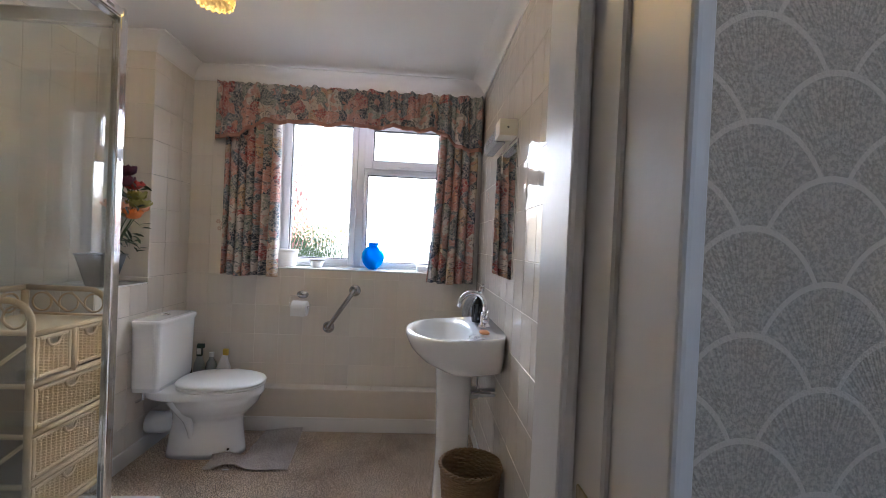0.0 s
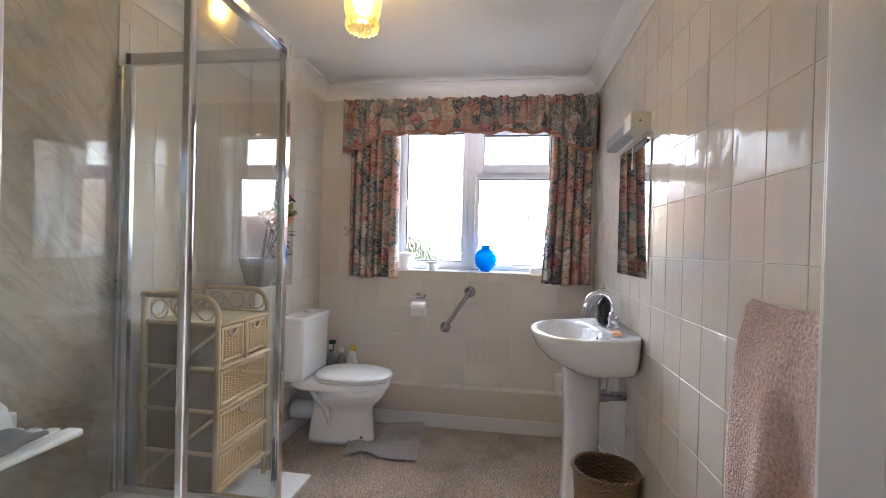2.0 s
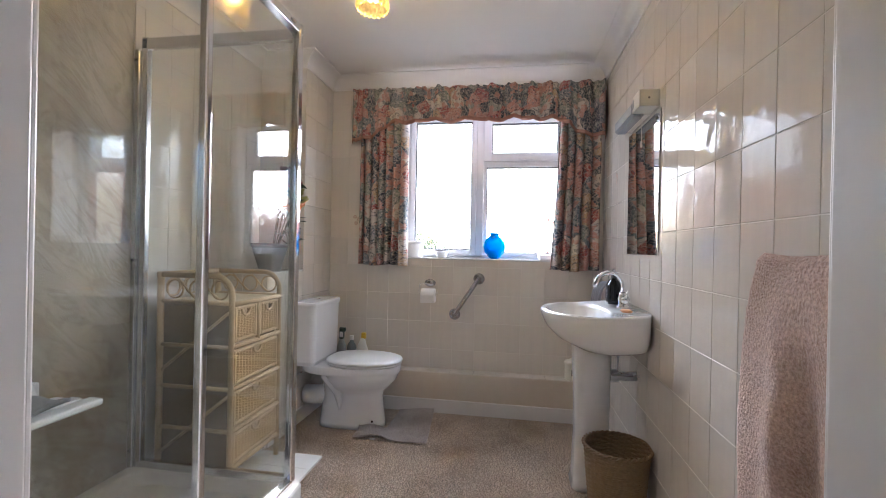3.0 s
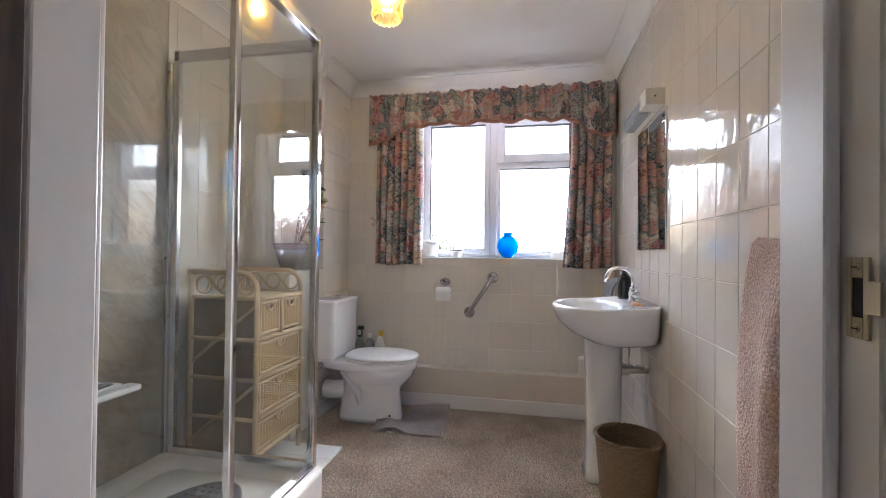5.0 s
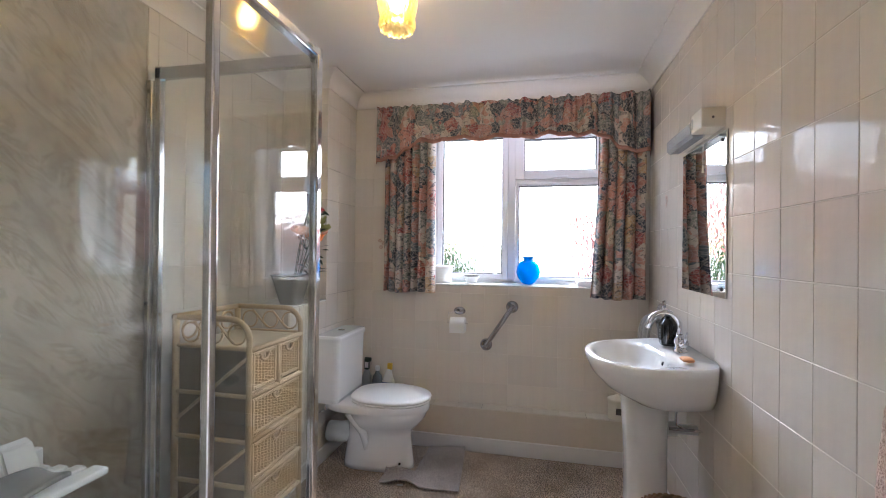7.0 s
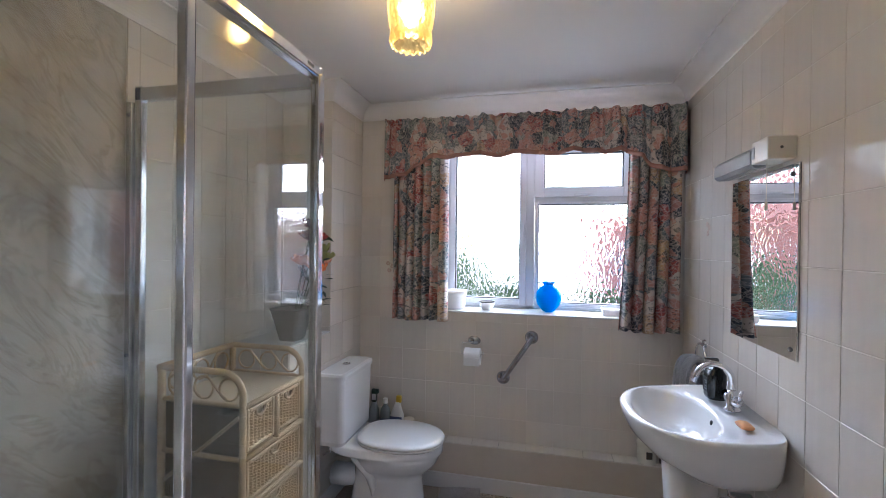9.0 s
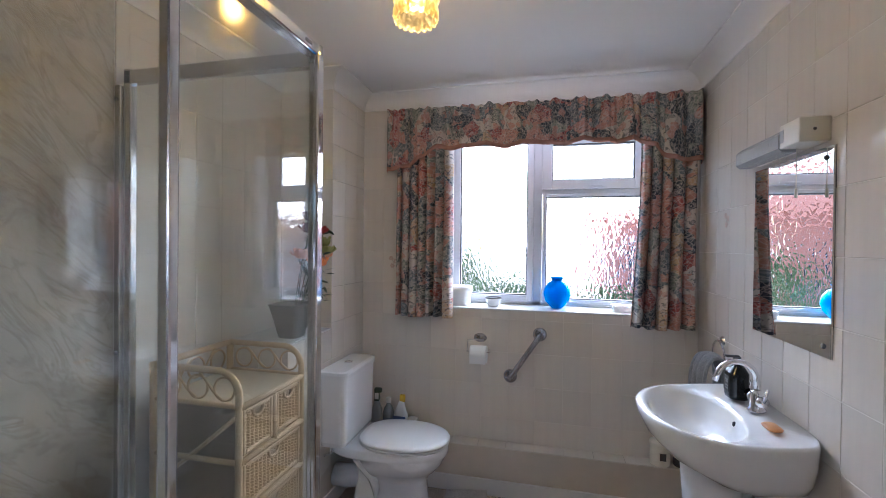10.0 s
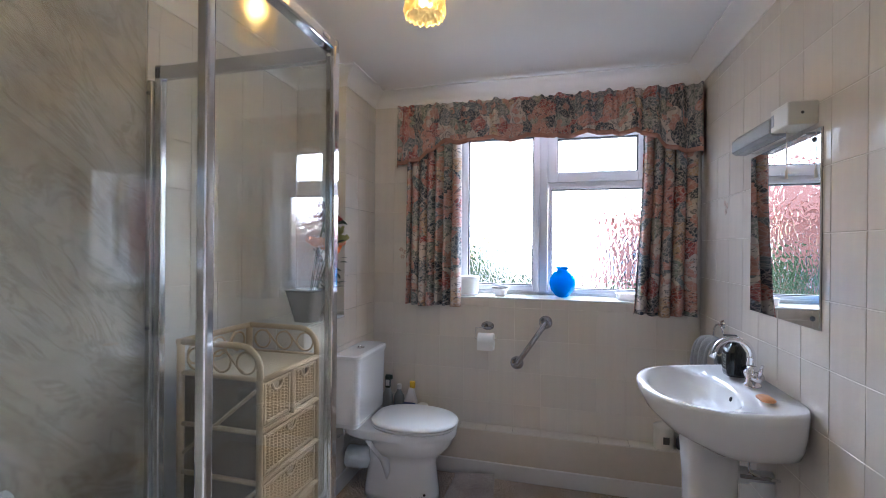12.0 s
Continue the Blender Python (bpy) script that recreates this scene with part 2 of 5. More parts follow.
ALU = plain("polished_aluminium", (0.66, 0.67, 0.68), 0.2, 1.0, 0.08)
STEEL = plain("worn_chrome", (0.42, 0.42, 0.45), 0.16, 1.0, 0.15)
BRASS = plain("worn_brass", (0.50, 0.42, 0.28), 0.35, 1.0, 0.15)
SEAL = plain("grey_rubber", (0.10, 0.10, 0.10), 0.6)
# near-black: painted shade for holes and slots, and the colour of bolt caps
DARK = plain("hole_shade_and_cap_black", (0.01, 0.01, 0.01), 0.7)
CLEAR = clear_glass("clear_glass")
PATTERNED = patterned_glass()
FLORAL = curtain_material()
TRIM = plain("rose_trim", (0.42, 0.22, 0.17), 0.85, vary=0.2, scale=40)
MARBLE = marble_panel()
CARPET = carpet_material("carpet", (0.42, 0.325, 0.245), (0.93, 0.80, 0.645), 85)
MATPILE = carpet_material("mat_pile", (0.38, 0.345, 0.335), (0.68, 0.63, 0.60), 120)
TOWEL = carpet_material("towel_pile", (0.50, 0.33, 0.26), (0.82, 0.62, 0.52), 150, 0.95)
GREYCLOTH = carpet_material("grey_cloth", (0.17, 0.18, 0.19), (0.30, 0.31, 0.32), 220)
PAPER = wallpaper_material()
BRICK = brick_material()
DARKWOOD = wood_material("dark_stained_wood", (0.018, 0.012, 0.010), (0.06, 0.035, 0.028), (25, 25, 1.5))
RATTAN = plain("rattan_cane", (0.58, 0.40, 0.21), 0.42, vary=0.18, scale=18, bumps=0.1, bscale=80)
WICKER = plain("wicker_weave", (0.66, 0.45, 0.22), 0.6, vary=0.3, scale=70, bumps=0.3, bscale=250)
BINWICKER = plain("bin_wicker", (0.27, 0.175, 0.095), 0.6, vary=0.35, scale=60, bumps=0.3, bscale=250)
MIRROR, _nt, _p = nodes_of("mirror_silver")
_p.inputs["Base Color"].default_value, _p.inputs["Metallic"].default_value, _p.inputs["Roughness"].default_value = (0.90, 0.91, 0.90, 1), 1.0, 0.004


# ---- building helpers ----
def part(name, bm, material, parent=None, label="", smooth=False):
    me = bpy.data.meshes.new(name)
    bm.to_mesh(me)
    bm.free()
    me.materials.append(material)
    if smooth:
        me.shade_smooth()
    ob = new(name, me)
    if parent:
        ob.parent = parent
    if label:
        tagged(ob, label)
    return ob


def thing(name, at, label, category, group="", kind="", rz=0):
    ob = new(name)
    ob.empty_display_size = 0.05
    ob.matrix_world = pose(*at, 0, 0, rz)
    return tagged(ob, label, category, group, kind)


def box(bm, x0, x1, y0, y1, z0, z1, bevel=0.0, segments=1):
    g = bmesh.ops.create_cube(bm, size=1)
    vs = g["verts"]
    for v in vs:
        v.co = Vector(((x0 + x1) / 2 + v.co.x * (x1 - x0), (y0 + y1) / 2 + v.co.y * (y1 - y0), (z0 + z1) / 2 + v.co.z * (z1 - z0)))
    if bevel:
        es = list({e for v in vs for e in v.link_edges})
        bmesh.ops.bevel(bm, geom=es, offset=bevel, segments=segments, affect="EDGES", profile=0.5)
    return bm


def boxes(*args, bevel=0.0, segments=1):
    bm = bmesh.new()
    for a in args:
        box(bm, *a, bevel, segments)
    return bm


def lathe(bm, profile, n=32, cx=0, cy=0, sx=1, sy=1):
    """Turns (radius, height) pairs round the z axis; caps ends that have a radius of 0."""
    rings = []
    for r, z in profile:
        if r < 1e-6:
            rings.append([bm.verts.new((cx, cy, z))])
        else:
            rings.append([bm.verts.new((cx + sx * r * math.cos(2 * math.pi * i / n), cy + sy * r * math.sin(2 * math.pi * i / n), z)) for i in range(n)])
    for a, b in zip(rings, rings[1:]):
        for i in range(n):
            j = (i + 1) % n
            if len(a) == 1 and len(b) > 1:
                bm.faces.new((a[0], b[j], b[i]))
            elif len(b) == 1 and len(a) > 1:
                bm.faces.new((a[i], a[j], b[0]))
            elif len(a) > 1:
                bm.faces.new((a[i], a[j], b[j], b[i]))
    return bm


def tube(bm, pts, r, n=10, closed=False):
    """A round bar along points."""
    pts = [Vector(p) for p in pts]
    rings, up = [], None
    for i, p in enumerate(pts):
        a = pts[i - 1] if (i or closed) else p
        b = pts[(i + 1) % len(pts)] if (i < len(pts) - 1 or closed) else p
        d = (b - a).normalized()
        if up is None:
            up = d.orthogonal().normalized()
        up = (up - d * up.dot(d)).normalized()
        s = d.cross(up)
        rr = r[i] if isinstance(r, (list, tuple)) else r
        rings.append([bm.verts.new(p + rr * (math.cos(2 * math.pi * k / n) * up + math.sin(2 * math.pi * k / n) * s)) for k in range(n)])
    last = len(rings) if closed else len(rings) - 1
    for i in range(last):
        A, B = rings[i], rings[(i + 1) % len(rings)]
        for k in range(n):
            j = (k + 1) % n
            bm.faces.new((A[k], A[j], B[j], B[k]))
    if not closed:
        bm.faces.new(rings[0][::-1])
        bm.faces.new(rings[-1])
    return bm


def arc(c, r, a0, a1, n, plane="xz"):
    out = []
    for i in range(n + 1):
        a = radians(a0 + (a1 - a0) * i / n)
        u, v = r * math.cos(a), r * math.sin(a)
        out.append((c[0] + u, c[1], c[2] + v) if plane == "xz" else (c[0], c[1] + u, c[2] + v) if plane == "yz" else (c[0] + u, c[1] + v, c[2]))
    return out


def loft(bm, loops, cap0=True, cap1=True):
    """Skins closed loops of equal length."""
    vs = [[bm.verts.new(p) for p in lp] for lp in loops]
    n = len(vs[0])
    for a, b in zip(vs, vs[1:]):
        for i in range(n):
            j = (i + 1) % n
            bm.faces.new((a[i], a[j], b[j], b[i]))
    if cap0:
        bm.faces.new(vs[0][::-1])
    if cap1:
        bm.faces.new(vs[-1])
    bmesh.ops.recalc_face_normals(bm, faces=bm.faces[:])
    return bm


def grid(bm, nu, nv, f, uvf=None):
    """A sheet of nu x nv cells with f(u, v) as its places, u and v from 0 to 1."""
    vs = [[bm.verts.new(f(i / nu, j / nv)) for i in range(nu + 1)] for j in range(nv + 1)]
    lay = bm.loops.layers.uv.verify() if uvf else None
    for j in range(nv):
        for i in range(nu):
            fc = bm.faces.new((vs[j][i], vs[j][i + 1], vs[j + 1][i + 1], vs[j + 1][i]))
            if lay:
                for lp, (a, b) in zip(fc.loops, ((i, j), (i + 1, j), (i + 1, j + 1), (i, j + 1))):
                    lp[lay].uv = uvf(a / nu, b / nv)
    return bm


def thicken(ob, t, offset=0.0):
    md = ob.modifiers.new("thickness", "SOLIDIFY")
    md.thickness, md.offset = t, offset
    return ob


def structure(name, bm, material, label, category, smooth=False):
    return tagged(part(name, bm, material, smooth=smooth), label, category, kind="structure")


# ---- the plan, in metres ----
XR, XL, XT = 0.430, -1.897, -1.570      # right wall, shower wall, wall behind the toilet
YB, YN, YH = 3.050, 0.407, 0.250        # window wall, doorway wall's room side and hall side
YC, YG = 2.620, 1.650                   # corner by the toilet, end of the shower
ZC = 2.435                              # ceiling
DL, DR, DH = -0.836, 0.119, 2.020       # doorway
WL, WR, WZ0, WZ1 = -1.030, 0.235, 1.090, 2.225  # window opening
HX0, HX1, HY = -1.700, 1.500, -1.300    # hall

# ---- setting ----
structure("floor", boxes((XL - 0.1, XR + 0.1, HY - 0.1, YB + 0.1, -0.12, -0.012)), carpet_material("carpet_backing", (0.17, 0.13, 0.10), (0.34, 0.28, 0.23)), "beige-brown carpeted floor", "floor")
structure("ceiling", boxes((XL - 0.1, XR + 0.1, YH, YB + 0.1, ZC, ZC + 0.1)), CEIL, "plain off-white painted ceiling", "ceiling")
structure("ceiling_hall", boxes((HX0 - 0.1, HX1 + 0.1, HY - 0.1, YH - 0.002, ZC, ZC + 0.1)), CEIL, "plain off-white painted hall ceiling", "ceiling")
structure("floor_hall", boxes((XR + 0.1, HX1 + 0.1, HY - 0.1, YH, -0.12, -0.012)), CARPET, "beige-brown carpeted hall floor", "floor")

wall_east = structure("wall_east", boxes((XR + 0.0006, XR + 0.12, YH, YB + 0.3, -0.1, ZC)), GROUT, "wall of glossy cream rectangular tiles", "wall")
wall_north = structure("wall_north", boxes((XL - 0.1, WL, YB + 0.0006, YB + 0.3, -0.1, ZC), (WR, XR, YB + 0.0006, YB + 0.3, -0.1, ZC), (WL, WR, YB + 0.0006, YB + 0.3, -0.1, WZ0 - 0.012), (WL, WR, YB + 0.0006, YB + 0.3, WZ1, ZC)), GROUT, "window wall of glossy cream rectangular tiles", "wall")
wall_west = structure("wall_west", boxes((XL - 0.12, XL - 0.006, YH, YB + 0.006, -0.1, ZC)), GROUT, "wall of glossy cream tiles behind the shower", "wall")
wall_corner = structure("wall_corner", boxes((XL - 0.006, XT - 0.006, YC + 0.006, YB + 0.006, -0.1, ZC)), GROUT, "projecting cream tiled corner behind the toilet", "wall")
wall_ledge = structure("wall_ledge", boxes((XL - 0.006, XT - 0.006, 2.206, YC + 0.006, -0.1, 0.994)), GROUT, "low tiled box with a flat ledge", "ledge")
structure("wall_south", boxes((HX0, DL - 0.03, YH, YN, -0.1, ZC), (DR + 0.03, HX1, YH, YN, -0.1, ZC), (DL - 0.03, DR + 0.03, YH, YN, DH + 0.03, ZC)), CEIL, "plain painted wall round the doorway", "wall")
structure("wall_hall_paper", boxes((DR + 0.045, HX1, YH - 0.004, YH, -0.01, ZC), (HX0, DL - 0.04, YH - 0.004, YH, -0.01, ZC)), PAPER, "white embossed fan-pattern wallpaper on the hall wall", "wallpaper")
# unseen hall walls; the opening is invented to let sky light into the hall
structure("wall_hall", boxes((HX1, HX1 + 0.1, HY - 0.1, YN, -0.1, ZC), (HX0 - 0.1, HX1, HY - 0.1, HY, -0.1, 1.2), (HX0 - 0.1, HX1, HY - 0.1, HY, 2.1, ZC), (HX0 - 0.1, 0.18, HY - 0.1, HY, 1.2, 2.1), (1.35, HX1, HY - 0.1, HY, 1.2, 2.1), (HX0 - 0.1, HX0, HY, YN, -0.1, ZC)), plain("magnolia_paint", (0.78, 0.66, 0.50), 0.8, vary=0.03, scale=3, bumps=0.1, bscale=50), "plain painted hall walls with an unseen opening added to let in light", "wall")


def coving():
    """A concave plaster cornice with a small step, run along every wall."""
    prof = [(0.0, 2.345), (0.008, 2.345), (0.008, 2.352)]
    prof += [(0.100 - 0.092 * math.cos(radians(a)), 2.352 + 0.075 * math.sin(radians(a))) for a in range(0, 91, 10)]
    prof += [(0.102, 2.427), (0.102, ZC)]
    path = [(XR, YN), (XR, YB), (XT, YB), (XT, YC), (XL, YC), (XL, YN)]
    bm = bmesh.new()
    rows = []
    for i, (x, y) in enumerate(path):
        ns = []
        for a, b in ((i - 1, i), (i, i + 1)):
            if 0 <= a and b < len(path):
                d = Vector((path[b][0] - path[a][0], path[b][1] - path[a][1])).normalized()
                ns.append(Vector((-d.y, d.x)))
        m = ns[0] if len(ns) == 1 else (ns[0] + ns[1]) / (1 + ns[0].dot(ns[1]))
        rows.append([bm.verts.new((x + m.x * o, y + m.y * o, z)) for o, z in prof])
    for a, b in zip(rows, rows[1:]):
        for k in range(len(prof) - 1):
            bm.faces.new((a[k], a[k + 1], b[k + 1], b[k]))
    bmesh.ops.recalc_face_normals(bm, faces=bm.faces[:])
    return bm


structure("trim_coving", coving(), CEIL, "white concave plaster coving under the ceiling", "coving")

# low boxed-in ledge under the window, with a skirting board
wall_box = structure("wall_pipe_box", boxes((XT, XR, 2.958, YB + 0.006, -0.1, 0.270), bevel=0.002), plain("cream_laminate", (0.66, 0.58, 0.48), 0.3, vary=0.05, scale=20), "low boxed-in pipe ledge with a cream front", "ledge")
structure("baseboard", boxes((XT, XR, 2.944, 2.958, -0.012, 0.085), (XT, XT + 0.014, 2.21, 2.944, -0.012, 0.085), (XR - 0.012, XR, YN, 2.944, -0.012, 0.06), bevel=0.004), WHITE_PAINT, "white painted skirting board", "skirting")

# doorway: lining, stops, architraves
def doorway():
    d = tagged(new("door_1"), "white painted door lining with stops and a brass strike plate", "door frame", kind="structure")
    for sx, x in ((1, DR), (-1, DL)):
        a = lambda u, w: (min(x + sx * u, x + sx * w), max(x + sx * u, x + sx * w))
        # the lock side has a thick planted bead; the hinge side a plain architrave
        lock = sx > 0
        part("jamb", boxes((*a(0.014, 0.034), 0.286 if lock else YH - 0.004, YN + 0.004, -0.012, DH + 0.014), bevel=0.002), WHITE_PAINT, d)
        part("door_stop", boxes((*a(0, 0.014), 0.333 if lock else 0.312, YN + 0.006, -0.012, DH), bevel=0.004, segments=2), WHITE_PAINT, d)
        if lock:
            part("architrave", boxes((*a(0.0185, 0.0315), 0.215, 0.288, -0.012, DH + 0.06), bevel=0.004, segments=3), WHITE_PAINT, d)
        else:
            part("architrave", boxes((*a(0.018, 0.050), YH - 0.020, YH - 0.004, -0.012, DH + 0.06), bevel=0.006, segments=3), WHITE_PAINT, d)
        part("inner_architrave", boxes((*a(0.006, 0.06), YN + 0.006, YN + 0.018, -0.012, DH + 0.05), bevel=0.004, segments=2), WHITE_PAINT, d)
    part("head", boxes((DL - 0.034, DR + 0.034, YH - 0.004, YN + 0.004, DH + 0.014, DH + 0.034), bevel=0.002), WHITE_PAINT, d)
    part("head_stop", boxes((DL, DR, 0.312, YN + 0.006, DH, DH + 0.014), bevel=0.003), WHITE_PAINT, d)
    part("head_architrave", boxes((DL - 0.062, DR + 0.062, YH - 0.020, YH - 0.004, DH + 0.018, DH + 0.062), bevel=0.006), WHITE_PAINT, d)
    # strike plate: a forked brass plate with a lip that runs out to the edge of the jamb
    px = DR + 0.0115
    plate = part("strike_plate", boxes((px, px + 0.0025, 0.296, 0.303, 1.045, 1.119), (px, px + 0.0025, 0.317, 0.324, 1.045, 1.119), (px, px + 0.0025, 0.303, 0.317, 1.045, 1.064), (px, px + 0.0025, 0.303, 0.317, 1.100, 1.119), bevel=0.0006), BRASS, d, "worn brass strike plate")
    part("lip", boxes((px - 0.0008, px + 0.0022, 0.281, 0.2975, 1.068, 1.098), bevel=0.001), BRASS, plate)
    # solid black pieces paint the shade of the latch hole and screw slots
    part("latch_hole_shade", boxes((px + 0.0012, px + 0.0024, 0.302, 0.318, 1.063, 1.101)), DARK, plate)
    for z in (1.054, 1.110):
        part("screw", lathe(bmesh.new(), [(0, 0.002), (0.003, 0.002), (0.0045, 0), (0, 0)], 12), BRASS, plate).matrix_world = pose(px - 0.0002, 0.310, z, 0, -90, 0)
        part("screw_slot_shade", boxes((px - 0.0026, px - 0.0020, 0.3068, 0.3132, z - 0.0006, z + 0.0006)), DARK, plate)


doorway()
door = thing("door_2", (DL - 0.016, 0.300, 0), "dark-stained wooden door standing open into the hall", "door", kind="structure")
part("leaf", boxes((0.004, 0.046, -0.90, -0.012, 0.0, 2.0), bevel=0.003), DARKWOOD, door)
part("lock_edge", boxes((0.017, 0.033, -0.9015, -0.899, 0.95, 1.12)), BRASS, door)


# ---- window ----
def window():
    w = tagged(new("window_1"), "white plastic-framed window with obscured patterned glass", "window", kind="structure")
    y0, y1 = 3.285, 3.345
    X0, XM0, XM1, X1 = WL + 0.0, -0.455, -0.445, WR - 0.0
    # fixed outer frame
    part("window_frame", boxes((WL, WL + 0.030, y0, y1, WZ0, WZ1), (WR - 0.030, WR, y0, y1, WZ0, WZ1), (WL, WR, y0 + 0.001, y1, WZ0, WZ0 + 0.024), (WL, WR, y0 + 0.001, y1, WZ1 - 0.03, WZ1), (-0.478, -0.422, y0 + 0.001, y1, WZ0, WZ1), (-0.422, WR, y0 + 0.002, y1, 1.815, 1.860), bevel=0.004), UPVC, w)
    # opening sash and top light, and the beads of the fixed pane
    def ring(xa, xb, za, zb, wid, ya, yb):
        return boxes((xa, xa + wid, ya, yb, za, zb), (xb - wid, xb, ya, yb, za, zb), (xa + wid, xb - wid, ya, yb, za, za + wid), (xa + wid, xb - wid, ya, yb, zb - wid, zb), bevel=0.003)
    s = part("sash", ring(-1.003, -0.476, 1.112, 2.196, 0.040, y0 - 0.014, y1 - 0.012), UPVC, w)
    part("seal", ring(-0.964, -0.515, 1.151, 2.157, 0.008, y0 - 0.004, y1 - 0.02), SEAL, s)
    t = part("top_light", ring(-0.424, 0.198, 1.842, 2.196, 0.062, y0 - 0.014, y1 - 0.012), UPVC, w)
    part("seal", ring(-0.363, 0.137, 1.903, 2.135, 0.008, y0 - 0.004, y1 - 0.02), SEAL, t)
    b = part("glazing_bead", ring(-0.420, 0.203, 1.114, 1.818, 0.022, y0 - 0.006, y1 - 0.012), UPVC, w)
    part("seal", ring(-0.399, 0.182, 1.135, 1.797, 0.007, y0 - 0.001, y1 - 0.02), SEAL, b)
    for xa, xb, za, zb in ((-0.968, -0.510, 1.146, 2.160), (-0.366, 0.140, 1.900, 2.138), (-0.402, 0.185, 1.132, 1.800)):
        pane = part("pane", boxes((xa, xb, 3.318, 3.324, za, zb)), PATTERNED, w)
        pane.visible_shadow = False
    for px, pz, rot in ((-0.494, 1.60, 90), (-0.113, 1.852, 0)):
        h = part("handle", boxes((-0.055, 0.055, -0.020, -0.010, -0.006, 0.008), (-0.022, 0.022, -0.012, 0.0, -0.010, 0.010), bevel=0.003, segments=2), UPVC, w)
        h.matrix_world = pose(px, y0 - 0.014, pz, 0, rot, 0)
    # tiled sill and the reveals
    part("window_sill", boxes((WL, WR, YB - 0.006, y0, WZ0 - 0.012, WZ0), bevel=0.003), WHITE_TILE, w)
    part("reveal", boxes((WL - 0.001, WL + 0.004, YB, y0, WZ0, WZ1), (WR - 0.004, WR + 0.001, YB, y0, WZ0, WZ1), (WL, WR, YB, y0, WZ1 - 0.004, WZ1 + 0.001)), WHITE_PAINT, w)


window()

# ---- outside ----
ground = structure("ground", boxes((-400, 400, 3.4, 800, -0.6, -0.45), (-400, 400, -800, -1.45, -0.6, -0.45)), plain("pale_gravel", (0.56, 0.53, 0.49), 0.95, vary=0.2, scale=1.5, bumps=0.6, bscale=20), "pale gravel yard reaching to the horizon", "ground")


def house(at, w, d, h, ridge, rz, label):
    t = thing("house", (*at, -0.45), label, "house", rz=rz)
    part("wall", boxes((-w / 2, w / 2, 0, d, 0, h)), BRICK, t)
    bm = bmesh.new()
    A = [bm.verts.new(p) for p in ((-w / 2 - 0.3, -0.3, h), (w / 2 + 0.3, -0.3, h), (w / 2 + 0.3, d + 0.3, h), (-w / 2 - 0.3, d + 0.3, h), (-w / 2 - 0.3, d / 2, h + ridge), (w / 2 + 0.3, d / 2, h + ridge))]
    for q in ((0, 1, 5, 4), (2, 3, 4, 5), (0, 4, 3), (1, 2, 5), (3, 2, 1, 0)):
        bm.faces.new([A[i] for i in q])
    part("roof", bm, plain("clay_roof_tile", (0.30, 0.10, 0.065), 0.9, vary=0.25, scale=4), t)
    for x in (-w / 4, w / 4):
        wn_ = part("window", boxes((x - 0.6, x + 0.6, -0.03, 0.02, 0.9, 2.1), bevel=0.01), UPVC, t)
        part("pane", boxes((x - 0.52, x + 0.52, -0.04, -0.028, 0.98, 2.02)), plain("dark_pane", (0.05, 0.06, 0.07), 0.1), wn_)
    return t


house((-8.2, 10.5), 10, 6, 2.7, 1.5, 22, "red brick neighbouring house with a tiled roof")
house((4.25, 13.5), 6, 5, 2.75, 0.5, -4, "low red brick house with a tiled roof")


def shrub(at, r, h, seed):
    t = thing("shrub", at, "green leafy garden shrub", "shrub", "garden shrubs")
    rnd = random.Random(seed)
    bm = bmesh.new()
    tube(bm, [(0, 0, 0), (0.04, 0.02, h * 0.3), (-0.03, 0.03, h * 0.7)], [0.05, 0.04, 0.015], 7)
    for k in range(5):
        a = k * 1.3
        tube(bm, [(0, 0, h * 0.25), (r * 0.5 * math.cos(a), r * 0.5 * math.sin(a), h * 0.6)], [0.025, 0.008], 6)
    part("trunk", bm, plain("bark", (0.12, 0.09, 0.06), 0.9), t)
    bm = bmesh.new()
    for _ in range(1500):
        a, q, z = rnd.uniform(0, 6.283), r * rnd.random() ** 0.5, rnd.uniform(0.15, 1.0)
        q *= math.sin(math.pi * min(1, z * 0.85 + 0.1)) * rnd.uniform(0.75, 1.15)
        m = Matrix.Translation((q * math.cos(a), q * math.sin(a), z * h)) @ Euler((rnd.uniform(0, 6), rnd.uniform(0, 6), 0)).to_matrix().to_4x4()
        s = rnd.uniform(0.05, 0.1)
        bm.faces.new([bm.verts.new(m @ Vector(p)) for p in ((-s, 0, 0), (0, -s * 0.45, 0.01), (s, 0, 0), (0, s * 0.45, 0.01))])
    part("crown", bm, plain("leaf", (0.11, 0.17, 0.06), 0.6, vary=0.5, scale=4), t)


shrub((-1.9, 7.6, -0.45), 1.0, 1.80, 3)
shrub((-0.8, 8.2, -0.45), 0.8, 1.30, 4)
shrub((0.9, 8.8, -0.45), 0.8, 1.15, 5)
shrub((2.0, 8.4, -0.45), 0.7, 1.25, 6)
shrub((-4.2, 7.4, -0.45), 0.9, 1.5, 7)


